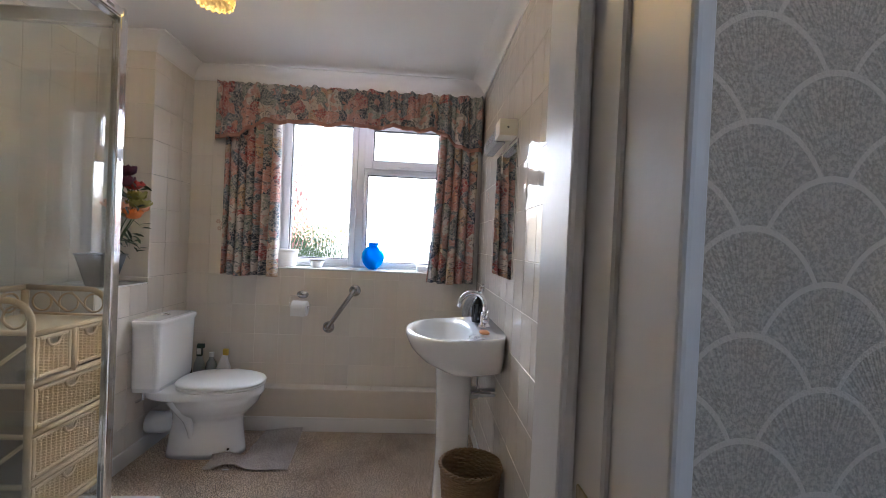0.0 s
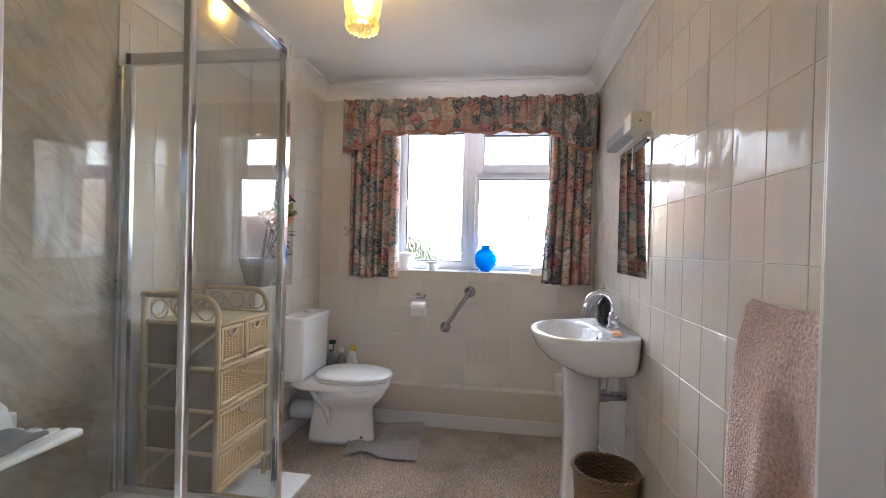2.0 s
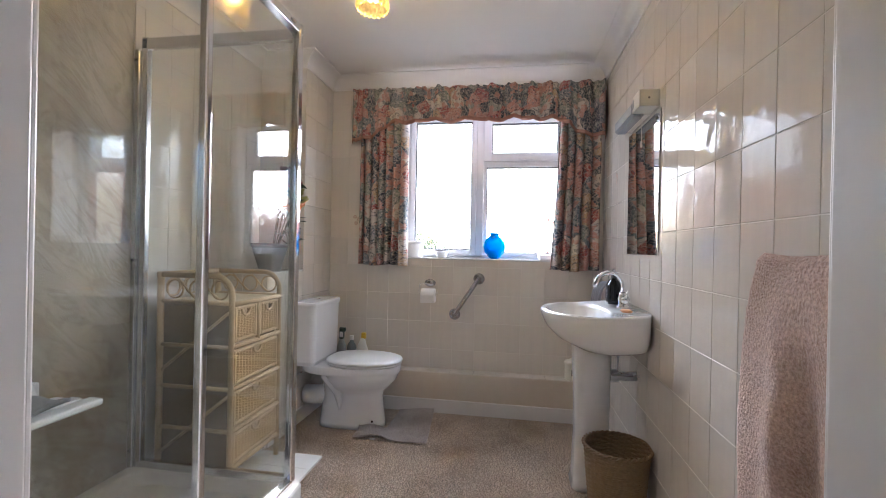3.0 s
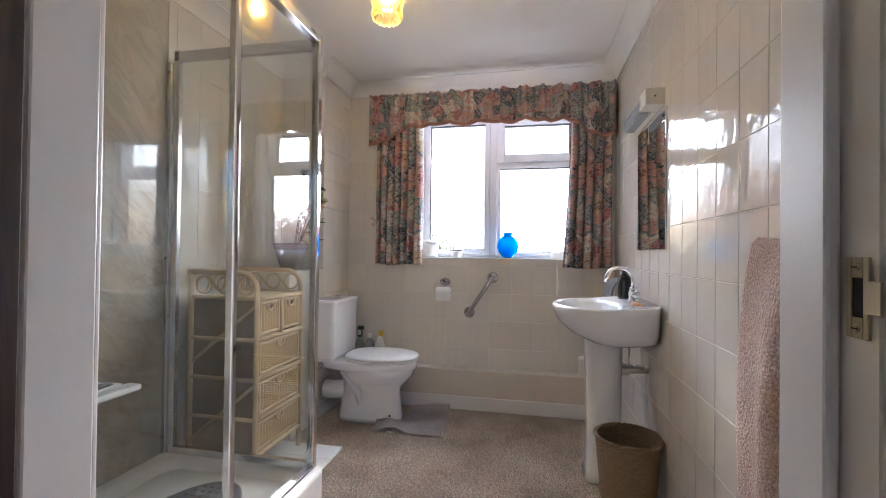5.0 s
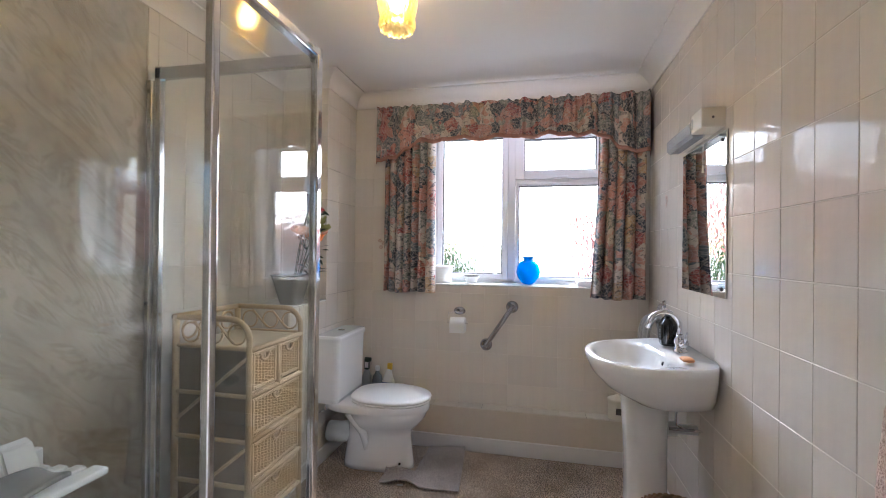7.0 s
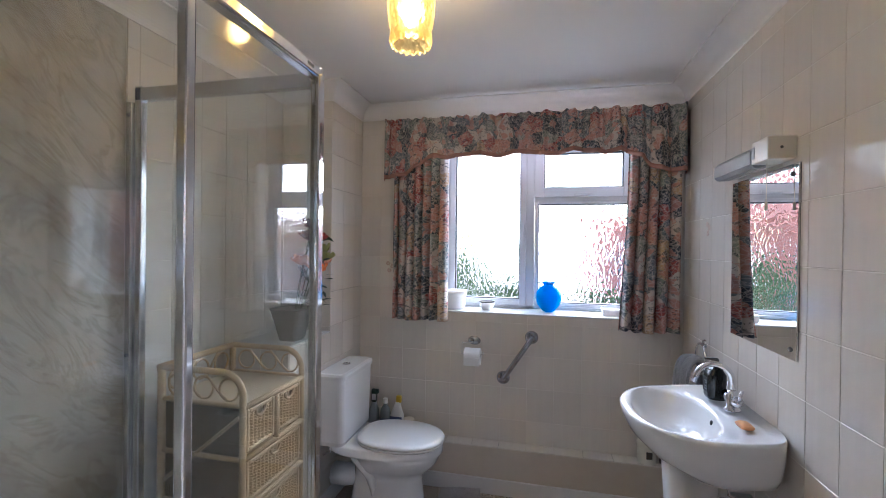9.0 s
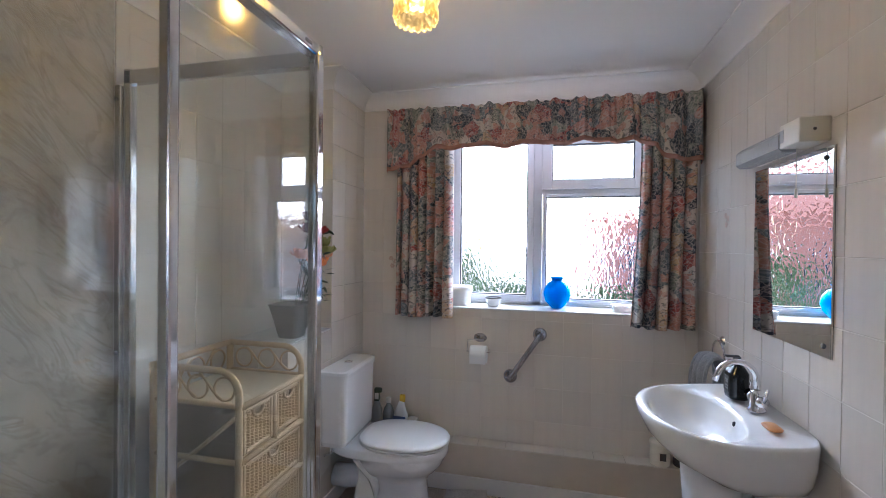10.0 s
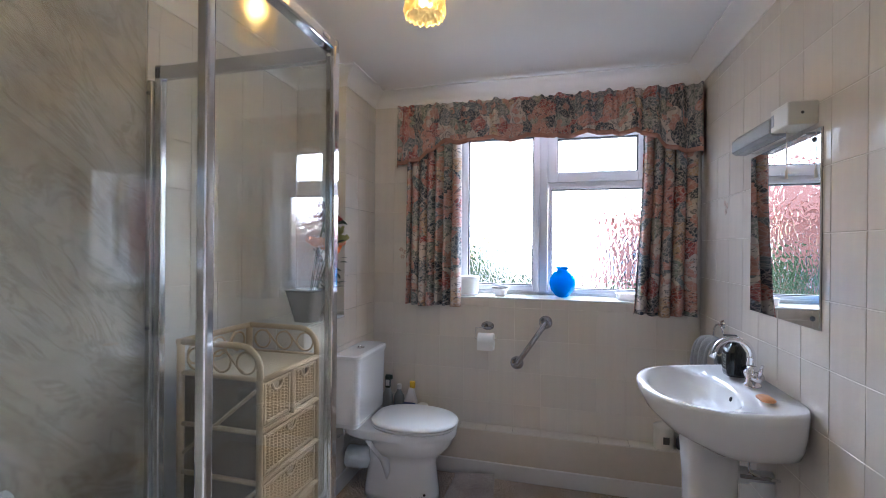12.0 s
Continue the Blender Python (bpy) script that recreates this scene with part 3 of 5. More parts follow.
# ---- shower enclosure ----
def shower():
    s = thing("shower_enclosure", (XL, YG, 0), "chrome-framed glass corner shower enclosure with sliding door on a white tray", "shower")
    X0, X1, Y0, Y1 = 0.0, XL * -1 - 1.11, YN + 0.02 - YG, 0.0   # local: tray from the wall to the post
    # tray with a raised rim
    bm = bmesh.new()
    def lp(i, z):
        x0, x1, y0, y1 = X0 + i, X1 + 0.045 - i, Y0 + i, Y1 + 0.04 - i
        r, out = 0.05 if i < 0.02 else 0.09, []
        for cx, cy, a in ((x1 - r, y0 + r, -90), (x1 - r, y1 - r, 0), (x0 + r, y1 - r, 90), (x0 + r, y0 + r, 180)):
            out += [(cx + r * math.cos(radians(a + k * 15)), cy + r * math.sin(radians(a + k * 15)), z) for k in range(7)]
        return out
    loft(bm, [lp(0.0, -0.012), lp(0.0, 0.13), lp(0.006, 0.14), lp(0.05, 0.14), lp(0.065, 0.13), lp(0.09, 0.095), lp(0.3, 0.088)])
    part("tray", bm, plain("white_acrylic", (0.80, 0.79, 0.76), 0.22, vary=0.04), s, "white acrylic shower tray", smooth=False)
    zb, zt = 0.14, 2.09
    # corner post, wall profile and rails
    part("corner_post", boxes((X1 - 0.022, X1 + 0.012, -0.022, 0.012, zb, zt), (X1 + 0.004, X1 + 0.022, -0.042, -0.014, zb + 0.03, zt - 0.02), bevel=0.005, segments=2), CHROME, s)
    part("wall_profile", boxes((0.004, 0.030, -0.030, 0.012, zb, zt - 0.06), (0.030, 0.062, -0.018, 0.010, zb, zt), bevel=0.004, segments=2), ALU, s)
    part("top_rail", boxes((0.03, X1 - 0.022, -0.018, 0.010, zt - 0.055, zt - 0.005), bevel=0.003), ALU, s)
    part("bottom_rail", boxes((0.03, X1 - 0.022, -0.016, 0.010, zb, zb + 0.035), bevel=0.003), ALU, s)
    part("door_track", boxes((X1 - 0.022, X1 + 0.020, Y0, -0.022, zt - 0.035, zt + 0.005), bevel=0.008, segments=3), CHROME, s)
    part("door_sill", boxes((X1 - 0.022, X1 + 0.020, Y0, -0.022, zb, zb + 0.028), bevel=0.006, segments=2), CHROME, s)
    part("end_cap", boxes((X1 - 0.024, X1 + 0.024, -0.030, -0.012, zt - 0.045, zt + 0.008), bevel=0.006), ALU, s)
    part("maker_plate", boxes((X1 + 0.018, X1 + 0.0215, -0.11, -0.075, zt - 0.018, zt - 0.008)), SEAL, s)
    # glass
    part("glass_panel", boxes((0.060, X1 - 0.020, -0.005, 0.001, zb + 0.03, zt - 0.05)), CLEAR, s)
    part("glass_panel", boxes((X1 - 0.006, X1, -0.555, -0.020, zb + 0.026, zt - 0.03)), CLEAR, s)
    dr = part("sliding_door", boxes((X1 - 0.020, X1 - 0.014, Y0 + 0.03, -0.53, zb + 0.026, zt - 0.03)), CLEAR, s)
    part("stile", boxes((X1 - 0.026, X1 + 0.004, -0.562, -0.536, zb + 0.02, zt - 0.02), bevel=0.006, segments=2), CHROME, dr)
    part("stile_seal", boxes((X1 - 0.030, X1 - 0.024, -0.552, -0.530, zb + 0.02, zt - 0.03)), plain("clear_seal", (0.55, 0.53, 0.45), 0.4), dr)
    part("near_profile", boxes((X1 - 0.03, X1 + 0.01, Y0 - 0.015, Y0 + 0.035, zb, zt), bevel=0.004), ALU, s)
    for z in (0.22, 1.08, 1.98):
        part("screw_cap", lathe(bmesh.new(), [(0, 0.006), (0.006, 0.005), (0.008, 0), (0, 0)], 12), SEAL, s).matrix_world = Matrix.Translation((XL, YG, 0)) @ pose(0.017, -0.030, z, 90, 0, 0)


shower()
structure("wall_marble_panel", boxes((XL - 0.006, XL + 0.003, YN + 0.02, YG - 0.028, 0.13, 2.62 - 0.19)), MARBLE, "beige marble-effect panel lining the shower wall", "wall panel")
structure("wall_marble_end", boxes((XL + 0.003, -1.11, YN + 0.004, YN + 0.012, 0.13, ZC - 0.01)), MARBLE, "beige marble-effect panel at the shower end", "wall panel")


def shower_seat():
    t = thing("folding_bench", (XL + 0.004, 1.06, 0.60), "white plastic slatted folding shower bench on the wall", "bench")
    part("bracket", boxes((0, 0.03, -0.17, 0.17, -0.06, 0.05), bevel=0.006, segments=2), PLASTIC, t)
    for y in (-0.165, 0.155):
        part("bearer", boxes((0.01, 0.245, y - 0.014, y + 0.014, -0.030, -0.010), bevel=0.006, segments=2), PLASTIC, t)
    for k in range(4):
        x = 0.045 + 0.058 * k
        part("slat", boxes((x, x + (0.044 if k < 3 else 0.060), -0.188, 0.188 - 0.012 * (3 - k), -0.018, 0.006), bevel=0.008, segments=3), PLASTIC, t)
    for y in (-0.09, 0.045):
        bm = bmesh.new()
        loft(bm, [[(0.006, y, 0.0), (0.07, y, 0.0), (0.075, y + 0.09, 0.0), (0.006, y + 0.09, 0.0)], [(0.006, y, 0.10), (0.035, y, 0.085), (0.035, y + 0.09, 0.085), (0.006, y + 0.09, 0.10)]])
        bmesh.ops.bevel(bm, geom=bm.edges[:], offset=0.006, segments=2, affect="EDGES")
        part("back_support", bm, PLASTIC, t)


shower_seat()


def sheet_cloth(name, at, label, category, mat, nu, nv, f, thick=0.008):
    bm = bmesh.new()
    grid(bm, nu, nv, f)
    ob = part(name, bm, mat, smooth=True)
    ob.location = at
    thicken(ob, thick)
    return tagged(ob, label, category)


sheet_cloth("flannel", (XL + 0.12, 1.02, 0.612), "folded grey flannel on the shower seat", "cloth", GREYCLOTH, 14, 16,
            lambda u, v: (0.15 * u, -0.12 + 0.24 * v, 0.012 + 0.012 * math.sin(u * 5 + v * 3) * u + 0.02 * math.exp(-((u - 0.2) ** 2 + (v - 0.7) ** 2) * 9)), 0.012)


def shower_mat():
    t = thing("shower_mat", (-1.46, 1.22, 0.090), "dark grey oval rubber shower mat with round bumps", "mat")
    part("sheet", lathe(bmesh.new(), [(0, 0), (1, 0), (1, 0.004), (0.97, 0.006), (0, 0.006)], 48, sx=0.19, sy=0.33), plain("grey_mat_rubber", (0.12, 0.125, 0.14), 0.5), t)
    bm = bmesh.new()
    for i in range(-5, 6):
        for j in range(-9, 10):
            x, y = i * 0.034 + (j % 2) * 0.017, j * 0.034
            if (x / 0.175) ** 2 + (y / 0.315) ** 2 < 1:
                lathe(bm, [(0.012, 0.006), (0.009, 0.011), (0, 0.012)], 8, x, y)
    tagged(part("bumps", bm, plain("mat_bump", (0.14, 0.145, 0.16), 0.4), t), kind="stuff")


shower_mat()


# ---- rattan drawers ----
def drawers():
    X0, X1, Y0, Y1, ZT = -0.40, 0.0, 0.0, 0.43, 0.885
    t = thing("rattan_drawer_unit", (-1.45, 1.722, 0.0), "natural rattan drawer unit with woven wicker drawers and a hooped gallery", "drawers")
    r = 0.013
    # near and far end hoops: posts that bend over at the top
    for y in (Y0 + r, Y1 - r):
        hoop = [(X1 - r, y, 0.0), (X1 - r, y, 0.80), (X1 - r, y, 0.92)] + arc((X1 - r - 0.09, y, 0.92), 0.09, 0, 90, 8)[1:] + [(X0 + r, y, 1.01), ]
        part("hoop_post", tube(bmesh.new(), hoop, r, 10), RATTAN, t, smooth=True)
        part("back_post", tube(bmesh.new(), [(X0 + r, y, 0.0), (X0 + r, y, 1.02)], r * 1.15, 10), RATTAN, t, smooth=True)
        bm = bmesh.new()
        for cx in (-0.075, -0.19, -0.31):
            tube(bm, [(p[0], y, p[2]) for p in arc((cx, y, 0.945), 0.043, 0, 345, 16)], 0.0045, 7, True)
        for a, b in ((-0.12, -0.15), (-0.235, -0.265)):
            tube(bm, [(a + 0.035, y, 0.905), (a, y, 0.93), (b, y, 0.965), (b - 0.03, y, 0.995)], 0.0045, 7)
        part("cane_scroll", bm, RATTAN, t, smooth=True)
        for z in (0.885, 0.68, 0.485, 0.29, 0.115):
            part("side_rail", tube(bmesh.new(), [(X0 + r, y, z), (X1 - r, y, z)], 0.010, 8), RATTAN, t, smooth=True)
        for z in (0.30, 0.69):
            part("side_brace", tube(bmesh.new(), [(X0 + r, y + 0.002, z - 0.14), (X1 - r - 0.02, y + 0.002, z + 0.15)], 0.008, 8), RATTAN, t, smooth=True)
    part("back_rail", tube(bmesh.new(), [(X0 + r, Y0, 1.01), (X0 + r, Y1, 1.01)], 0.014, 10), RATTAN, t, smooth=True)
    bm = bmesh.new()
    for cy in (0.09, 0.215, 0.34):
        tube(bm, [(X0 + r, p[0] - 0 + cy, p[2]) for p in arc((0, 0, 0.945), 0.043, 0, 345, 16)], 0.0045, 7, True)
    for cy in (0.15, 0.28):
        tube(bm, [(X0 + r, cy - 0.035, 0.905), (X0 + r, cy, 0.95), (X0 + r, cy + 0.035, 0.995)], 0.0045, 7)
    part("back_scroll", bm, RATTAN, t, smooth=True)
    part("top_shelf", boxes((X0 + 0.01, X1 - 0.012, Y0 + 0.012, Y1 - 0.012, ZT - 0.008, ZT), bevel=0.002), plain("rush_panel", (0.52, 0.42, 0.28), 0.6, vary=0.2, scale=40, bumps=0.4, bscale=180), t)
    for z in (0.880, 0.68, 0.485, 0.29, 0.115):
        part("front_rail", tube(bmesh.new(), [(X1 - r + 0.003, Y0 + r, z), (X1 - r + 0.003, Y1 - r, z)], 0.012, 10), RATTAN, t, smooth=True)
    part("middle_post", tube(bmesh.new(), [(X1 - r + 0.003, 0.215, 0.685), (X1 - r + 0.003, 0.215, 0.875)], 0.011, 10), RATTAN, t, smooth=True)
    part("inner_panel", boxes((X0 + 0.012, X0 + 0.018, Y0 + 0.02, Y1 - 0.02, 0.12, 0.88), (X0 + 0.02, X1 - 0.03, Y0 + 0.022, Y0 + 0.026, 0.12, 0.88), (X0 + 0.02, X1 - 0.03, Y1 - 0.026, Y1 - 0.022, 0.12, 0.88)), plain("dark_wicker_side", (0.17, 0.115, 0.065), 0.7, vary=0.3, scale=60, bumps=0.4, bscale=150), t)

    def drawer(y0, y1, z0, z1):
        d = part("drawer", boxes((X0 + 0.05, X1 - 0.060, y0 + 0.006, y1 - 0.006, z0 + 0.006, z1 - 0.012)), plain("drawer_body", (0.42, 0.31, 0.19), 0.7, vary=0.25, scale=50), t)
        fr = 0.016
        part("frame", boxes((X1 - 0.024, X1 - 0.006, y0, y0 + fr, z0, z1), (X1 - 0.024, X1 - 0.006, y1 - fr, y1, z0, z1), (X1 - 0.024, X1 - 0.006, y0 + fr, y1 - fr, z0, z0 + fr), (X1 - 0.024, X1 - 0.006, y0 + fr, y1 - fr, z1 - fr, z1), bevel=0.005, segments=2), RATTAN, d)
        # weave: upright ribs with strands over and under
        a, b, c, e = y0 + fr, y1 - fr, z0 + fr, z1 - fr
        ribs, rows_ = max(4, round((b - a) / 0.0235)), round((e - c) / 0.0062)
        bm = bmesh.new()
        nu, nv = ribs * 8, rows_ * 3
        my, mr = (a + b) / 2, 0.033

        def f(u, v):
            s = math.sin(math.pi * u * ribs) * (1 if int(v * rows_) % 2 == 0 else -1)
            w = abs(math.sin(math.pi * v * rows_))
            rib = math.cos(2 * math.pi * u * ribs)
            return (X1 - 0.016 + 0.0014 * s + 0.0018 * w + 0.0052 * rib, a + (b - a) * u, c + (e - c) * v)
        grid(bm, nu, nv, f)
        dead = [fc for fc in bm.faces if math.hypot(fc.calc_center_median().y - my, (fc.calc_center_median().z - e) * 1.0) < mr]
        bmesh.ops.delete(bm, geom=dead, context="FACES")
        part("weave", bm, WICKER, d)
        part("handle_rim", tube(bmesh.new(), [(X1 - 0.010, p[1], p[2]) for p in arc((0, my, e + 0.002), mr, 180, 360, 12, "yz")], 0.0055, 8), RATTAN, d, smooth=True)
        # black plate painting in the shade behind the handle cut-out
        part("handle_hole_shade", boxes((X1 - 0.0585, X1 - 0.0575, my - mr, my + mr, e - mr, e)), DARK, d)
    drawer(0.030, 0.203, 0.700, 0.866)
    drawer(0.227, 0.400, 0.700, 0.866)
    for z0, z1 in ((0.503, 0.664), (0.308, 0.470), (0.132, 0.275)):
        drawer(0.030, 0.400, z0, z1)


drawers()


# ---- toilet ----
def rrect(x0, x1, y0, y1, r, z, n=6):
    out = []
    for cx, cy, a in ((x1 - r, y0 + r, -90), (x1 - r, y1 - r, 0), (x0 + r, y1 - r, 90), (x0 + r, y0 + r, 180)):
        out += [(cx + r * math.cos(radians(a + k * 90 / n)), cy + r * math.sin(radians(a + k * 90 / n)), z) for k in range(n + 1)]
    return out


def pan_loop(x0, x1, hw, z, sq=0.35, n=40):
    """An oval that is squarer at the wall end (x0) and round at the front (x1)."""
    out = []
    cx = x0 + (x1 - x0) * 0.5
    for i in range(n):
        a = 2 * math.pi * i / n
        c, s = math.cos(a), math.sin(a)
        k = 1.0 if c > 0 else 1 - sq
        out.append((cx + (x1 - x0) / 2 * math.copysign(abs(c) ** k, c), hw * math.copysign(abs(s) ** (0.92 if c > 0 else 0.7), s), z))
    return out


def toilet():
    t = thing("toilet", (XT, 2.665, 0.0), "white china close-coupled toilet with a closed lid", "toilet")
    bm = bmesh.new()
    # foot, waist, bowl, then the flat rim that runs back to the wall
    loft(bm, [pan_loop(0.136, 0.578, 0.118, -0.01, 0.6), pan_loop(0.140, 0.574, 0.118, 0.02, 0.6), pan_loop(0.150, 0.564, 0.106, 0.10, 0.6), pan_loop(0.160, 0.556, 0.098, 0.19, 0.6), pan_loop(0.165, 0.566, 0.106, 0.222, 0.55), pan_loop(0.168, 0.606, 0.140, 0.255, 0.5), pan_loop(0.165, 0.644, 0.166, 0.30, 0.45), pan_loop(0.150, 0.660, 0.177, 0.338, 0.4), pan_loop(0.030, 0.668, 0.182, 0.346, 0.5), pan_loop(0.020, 0.672, 0.185, 0.354, 0.5), pan_loop(0.02, 0.672, 0.185, 0.388, 0.5), pan_loop(0.026, 0.664, 0.178, 0.396, 0.5)])
    part("pan", bm, CHINA, t, smooth=True)
    for sy in (1, -1):
        part("trapway", tube(bmesh.new(), [(0.200, sy * 0.135, 0.340), (0.245, sy * 0.122, 0.285), (0.282, sy * 0.098, 0.220), (0.298, sy * 0.086, 0.150), (0.300, sy * 0.090, 0.070)], [0.026, 0.030, 0.028, 0.024, 0.012], 14), CHINA, t, smooth=True)
        part("bolt_cap", lathe(bmesh.new(), [(0.007, 0), (0.006, 0.006), (0, 0.008)], 10), DARK, t).matrix_world = t.matrix_world @ pose(0.52, sy * 0.1055, 0.05, sy * -90, 0, 0)
    part("outlet_pipe", tube(bmesh.new(), [(0.03, -0.03, 0.17), (0.10, -0.03, 0.17), (0.20, -0.01, 0.18)], 0.062, 16), PLASTIC, t, smooth=True)
    part("seat", loft(bmesh.new(), [pan_loop(0.19, 0.672, 0.186, 0.396, 0.2), pan_loop(0.186, 0.676, 0.189, 0.402, 0.2), pan_loop(0.19, 0.672, 0.186, 0.410, 0.2)]), PLASTIC, t, smooth=True)
    part("lid", loft(bmesh.new(), [pan_loop(0.188, 0.676, 0.190, 0.412, 0.2), pan_loop(0.184, 0.680, 0.193, 0.420, 0.2), pan_loop(0.19, 0.674, 0.187, 0.430, 0.2), pan_loop(0.22, 0.65, 0.165, 0.435, 0.2), pan_loop(0.32, 0.55, 0.08, 0.437, 0.2)]), PLASTIC, t, smooth=True)
    c = part("cistern", loft(bmesh.new(), [rrect(0.004, 0.150, -0.185, 0.185, 0.03, 0.395), rrect(0.004, 0.160, -0.195, 0.195, 0.035, 0.42), rrect(0.004, 0.165, -0.205, 0.205, 0.035, 0.765)]), CHINA, t)
    part("cistern_lid", loft(bmesh.new(), [rrect(0.002, 0.172, -0.210, 0.210, 0.038, 0.766), rrect(0.002, 0.174, -0.212, 0.212, 0.04, 0.785), rrect(0.002, 0.170, -0.208, 0.208, 0.036, 0.797), rrect(0.012, 0.155, -0.195, 0.195, 0.03, 0.801)]), CHINA, c)
    part("flush_button", lathe(bmesh.new(), [(0.024, 0.800), (0.024, 0.806), (0.020, 0.808), (0.019, 0.805), (0, 0.805)], 24, 0.085, 0.0), CHROME, c, "chrome dual flush button")
    part("feed_pipe", tube(bmesh.new(), [(0.06, -0.15, 0.40), (0.06, -0.15, 0.35), (0.02, -0.15, 0.33)], 0.008, 8), CHROME, t)


toilet()


# ---- basin ----
def basin():
    t = thing("washbasin", (XR, 2.20, 0.0), "white china pedestal washbasin with a chrome mixer tap", "washbasin")
    def lp(d, hw, z, back=0.0, n=48):
        """D-shaped: straight along the wall, round towards the room."""
        out = []
        for i in range(n):
            a = 2 * math.pi * i / n
            c, s = math.cos(a), math.sin(a)
            if c < 0:
                x = -back - 0.15 - (d - 0.15 - back) * abs(c) ** 0.9
            else:
                x = -back - 0.15 + 0.15 * min(1, abs(c) ** 0.45)
            out.append((x, hw * math.copysign(abs(s) ** (0.85 if c < 0 else 0.32), s), z + (0.022 * max(0, 1 + x / 0.25))))
        return out
    outer = [lp(0.24, 0.235, 0.684), lp(0.315, 0.270, 0.698), lp(0.395, 0.296, 0.735), lp(0.447, 0.313, 0.788), lp(0.468, 0.320, 0.835), lp(0.472, 0.322, 0.858), lp(0.464, 0.316, 0.868), lp(0.45, 0.306, 0.869)]
    def bowl(x0, x1, hw, z, n=48):
        return [((x0 + x1) / 2 + (x1 - x0) / 2 * math.cos(2 * math.pi * i / n), hw * math.sin(2 * math.pi * i / n), z) for i in range(n)]
    inner = [bowl(-0.435, -0.125, 0.275, 0.864), bowl(-0.425, -0.135, 0.262, 0.845), bowl(-0.40, -0.15, 0.225, 0.79), bowl(-0.35, -0.18, 0.14, 0.745), bowl(-0.29, -0.23, 0.04, 0.735)]
    part("bowl", loft(bmesh.new(), outer + inner), CHINA, t, smooth=True)
    # black disc painting the shade inside the overflow opening
    part("overflow_shade", lathe(bmesh.new(), [(0, 0.004), (0.008, 0.003), (0.010, 0)], 14), DARK, t).matrix_world = t.matrix_world @ pose(-0.141, 0.0, 0.825, 0, -72, 0)
    part("plughole", lathe(bmesh.new(), [(0.024, 0), (0.022, 0.004), (0.012, 0.002), (0, 0.0)], 18, -0.26, 0, ), CHROME, t).location.z = 0.737
    ped = [rrect(-0.30 + a, -0.13 - b, -w, w, 0.05, z) for a, b, w, z in ((-0.01, -0.01, 0.105, -0.01), (0, 0, 0.095, 0.03), (0.005, 0.0, 0.085, 0.25), (0.0, 0.0, 0.085, 0.50), (-0.01, 0.0, 0.10, 0.69))]
    part("pedestal", loft(bmesh.new(), ped), CHINA, t, smooth=True)
    # bracket, waste and supply
    part("waste_pipe", tube(bmesh.new(), [(-0.16, 0, 0.54), (0, -0.0, 0.54)], 0.022, 12), PLASTIC, t, smooth=True)
    part("waste_nut", tube(bmesh.new(), [(-0.125, 0, 0.54), (-0.085, 0, 0.54)], 0.031, 12), PLASTIC, t)
    part("supply_pipe", tube(bmesh.new(), [(-0.10, -0.06, 0.66), (-0.10, -0.06, 0.58), (-0.06, -0.06, 0.56), (0, -0.06, 0.56)], 0.006, 8), CHROME, t, smooth=True)
    part("stop_valve", boxes((-0.13, -0.03, -0.066, -0.055, 0.555, 0.567), bevel=0.002), STEEL, t)
    # mixer: base, body, swan neck, two levers
    tap = part("mixer_tap", lathe(bmesh.new(), [(0.030, 0), (0.030, 0.008), (0.022, 0.014), (0.020, 0.06), (0.016, 0.075), (0, 0.078)], 24), CHROME, t, "chrome swan-neck mixer tap", smooth=True)
    tap.location = (-0.070, 0.0, 0.882)
    neck = [(0, 0.0, 0.05), (0, 0, 0.11)] + [(-0.065 + 0.065 * math.cos(radians(a)), 0, 0.11 + 0.065 * math.sin(radians(a))) for a in range(15, 166, 15)] + [(-0.138, 0, 0.10)]
    part("swan_neck", tube(bmesh.new(), neck, 0.0115, 14), CHROME, tap, smooth=True)
    for sy in (1, -1):
        hd = part("tap_head", tube(bmesh.new(), [(0, sy * 0.012, 0.03), (0, sy * 0.055, 0.05)], [0.016, 0.019], 14), CHROME, tap, smooth=True)
        part("lever", tube(bmesh.new(), [(0, sy * 0.05, 0.045), (0.01, sy * 0.062, 0.095)], [0.008, 0.005], 10), CHROME, hd, smooth=True)


basin()
b = tagged(part("soap_bar", loft(bmesh.new(), [rrect(-0.026, 0.026, -0.042, 0.042, 0.022, 0.0), rrect(-0.03, 0.03, -0.046, 0.046, 0.026, 0.008), rrect(-0.022, 0.022, -0.036, 0.036, 0.02, 0.015)]), plain("amber_soap", (0.72, 0.34, 0.14), 0.4), smooth=True), "used orange bar of soap on the basin", "soap")
b.location = (0.335, 2.03, 0.883)
b.scale = (0.8, 0.8, 0.8)


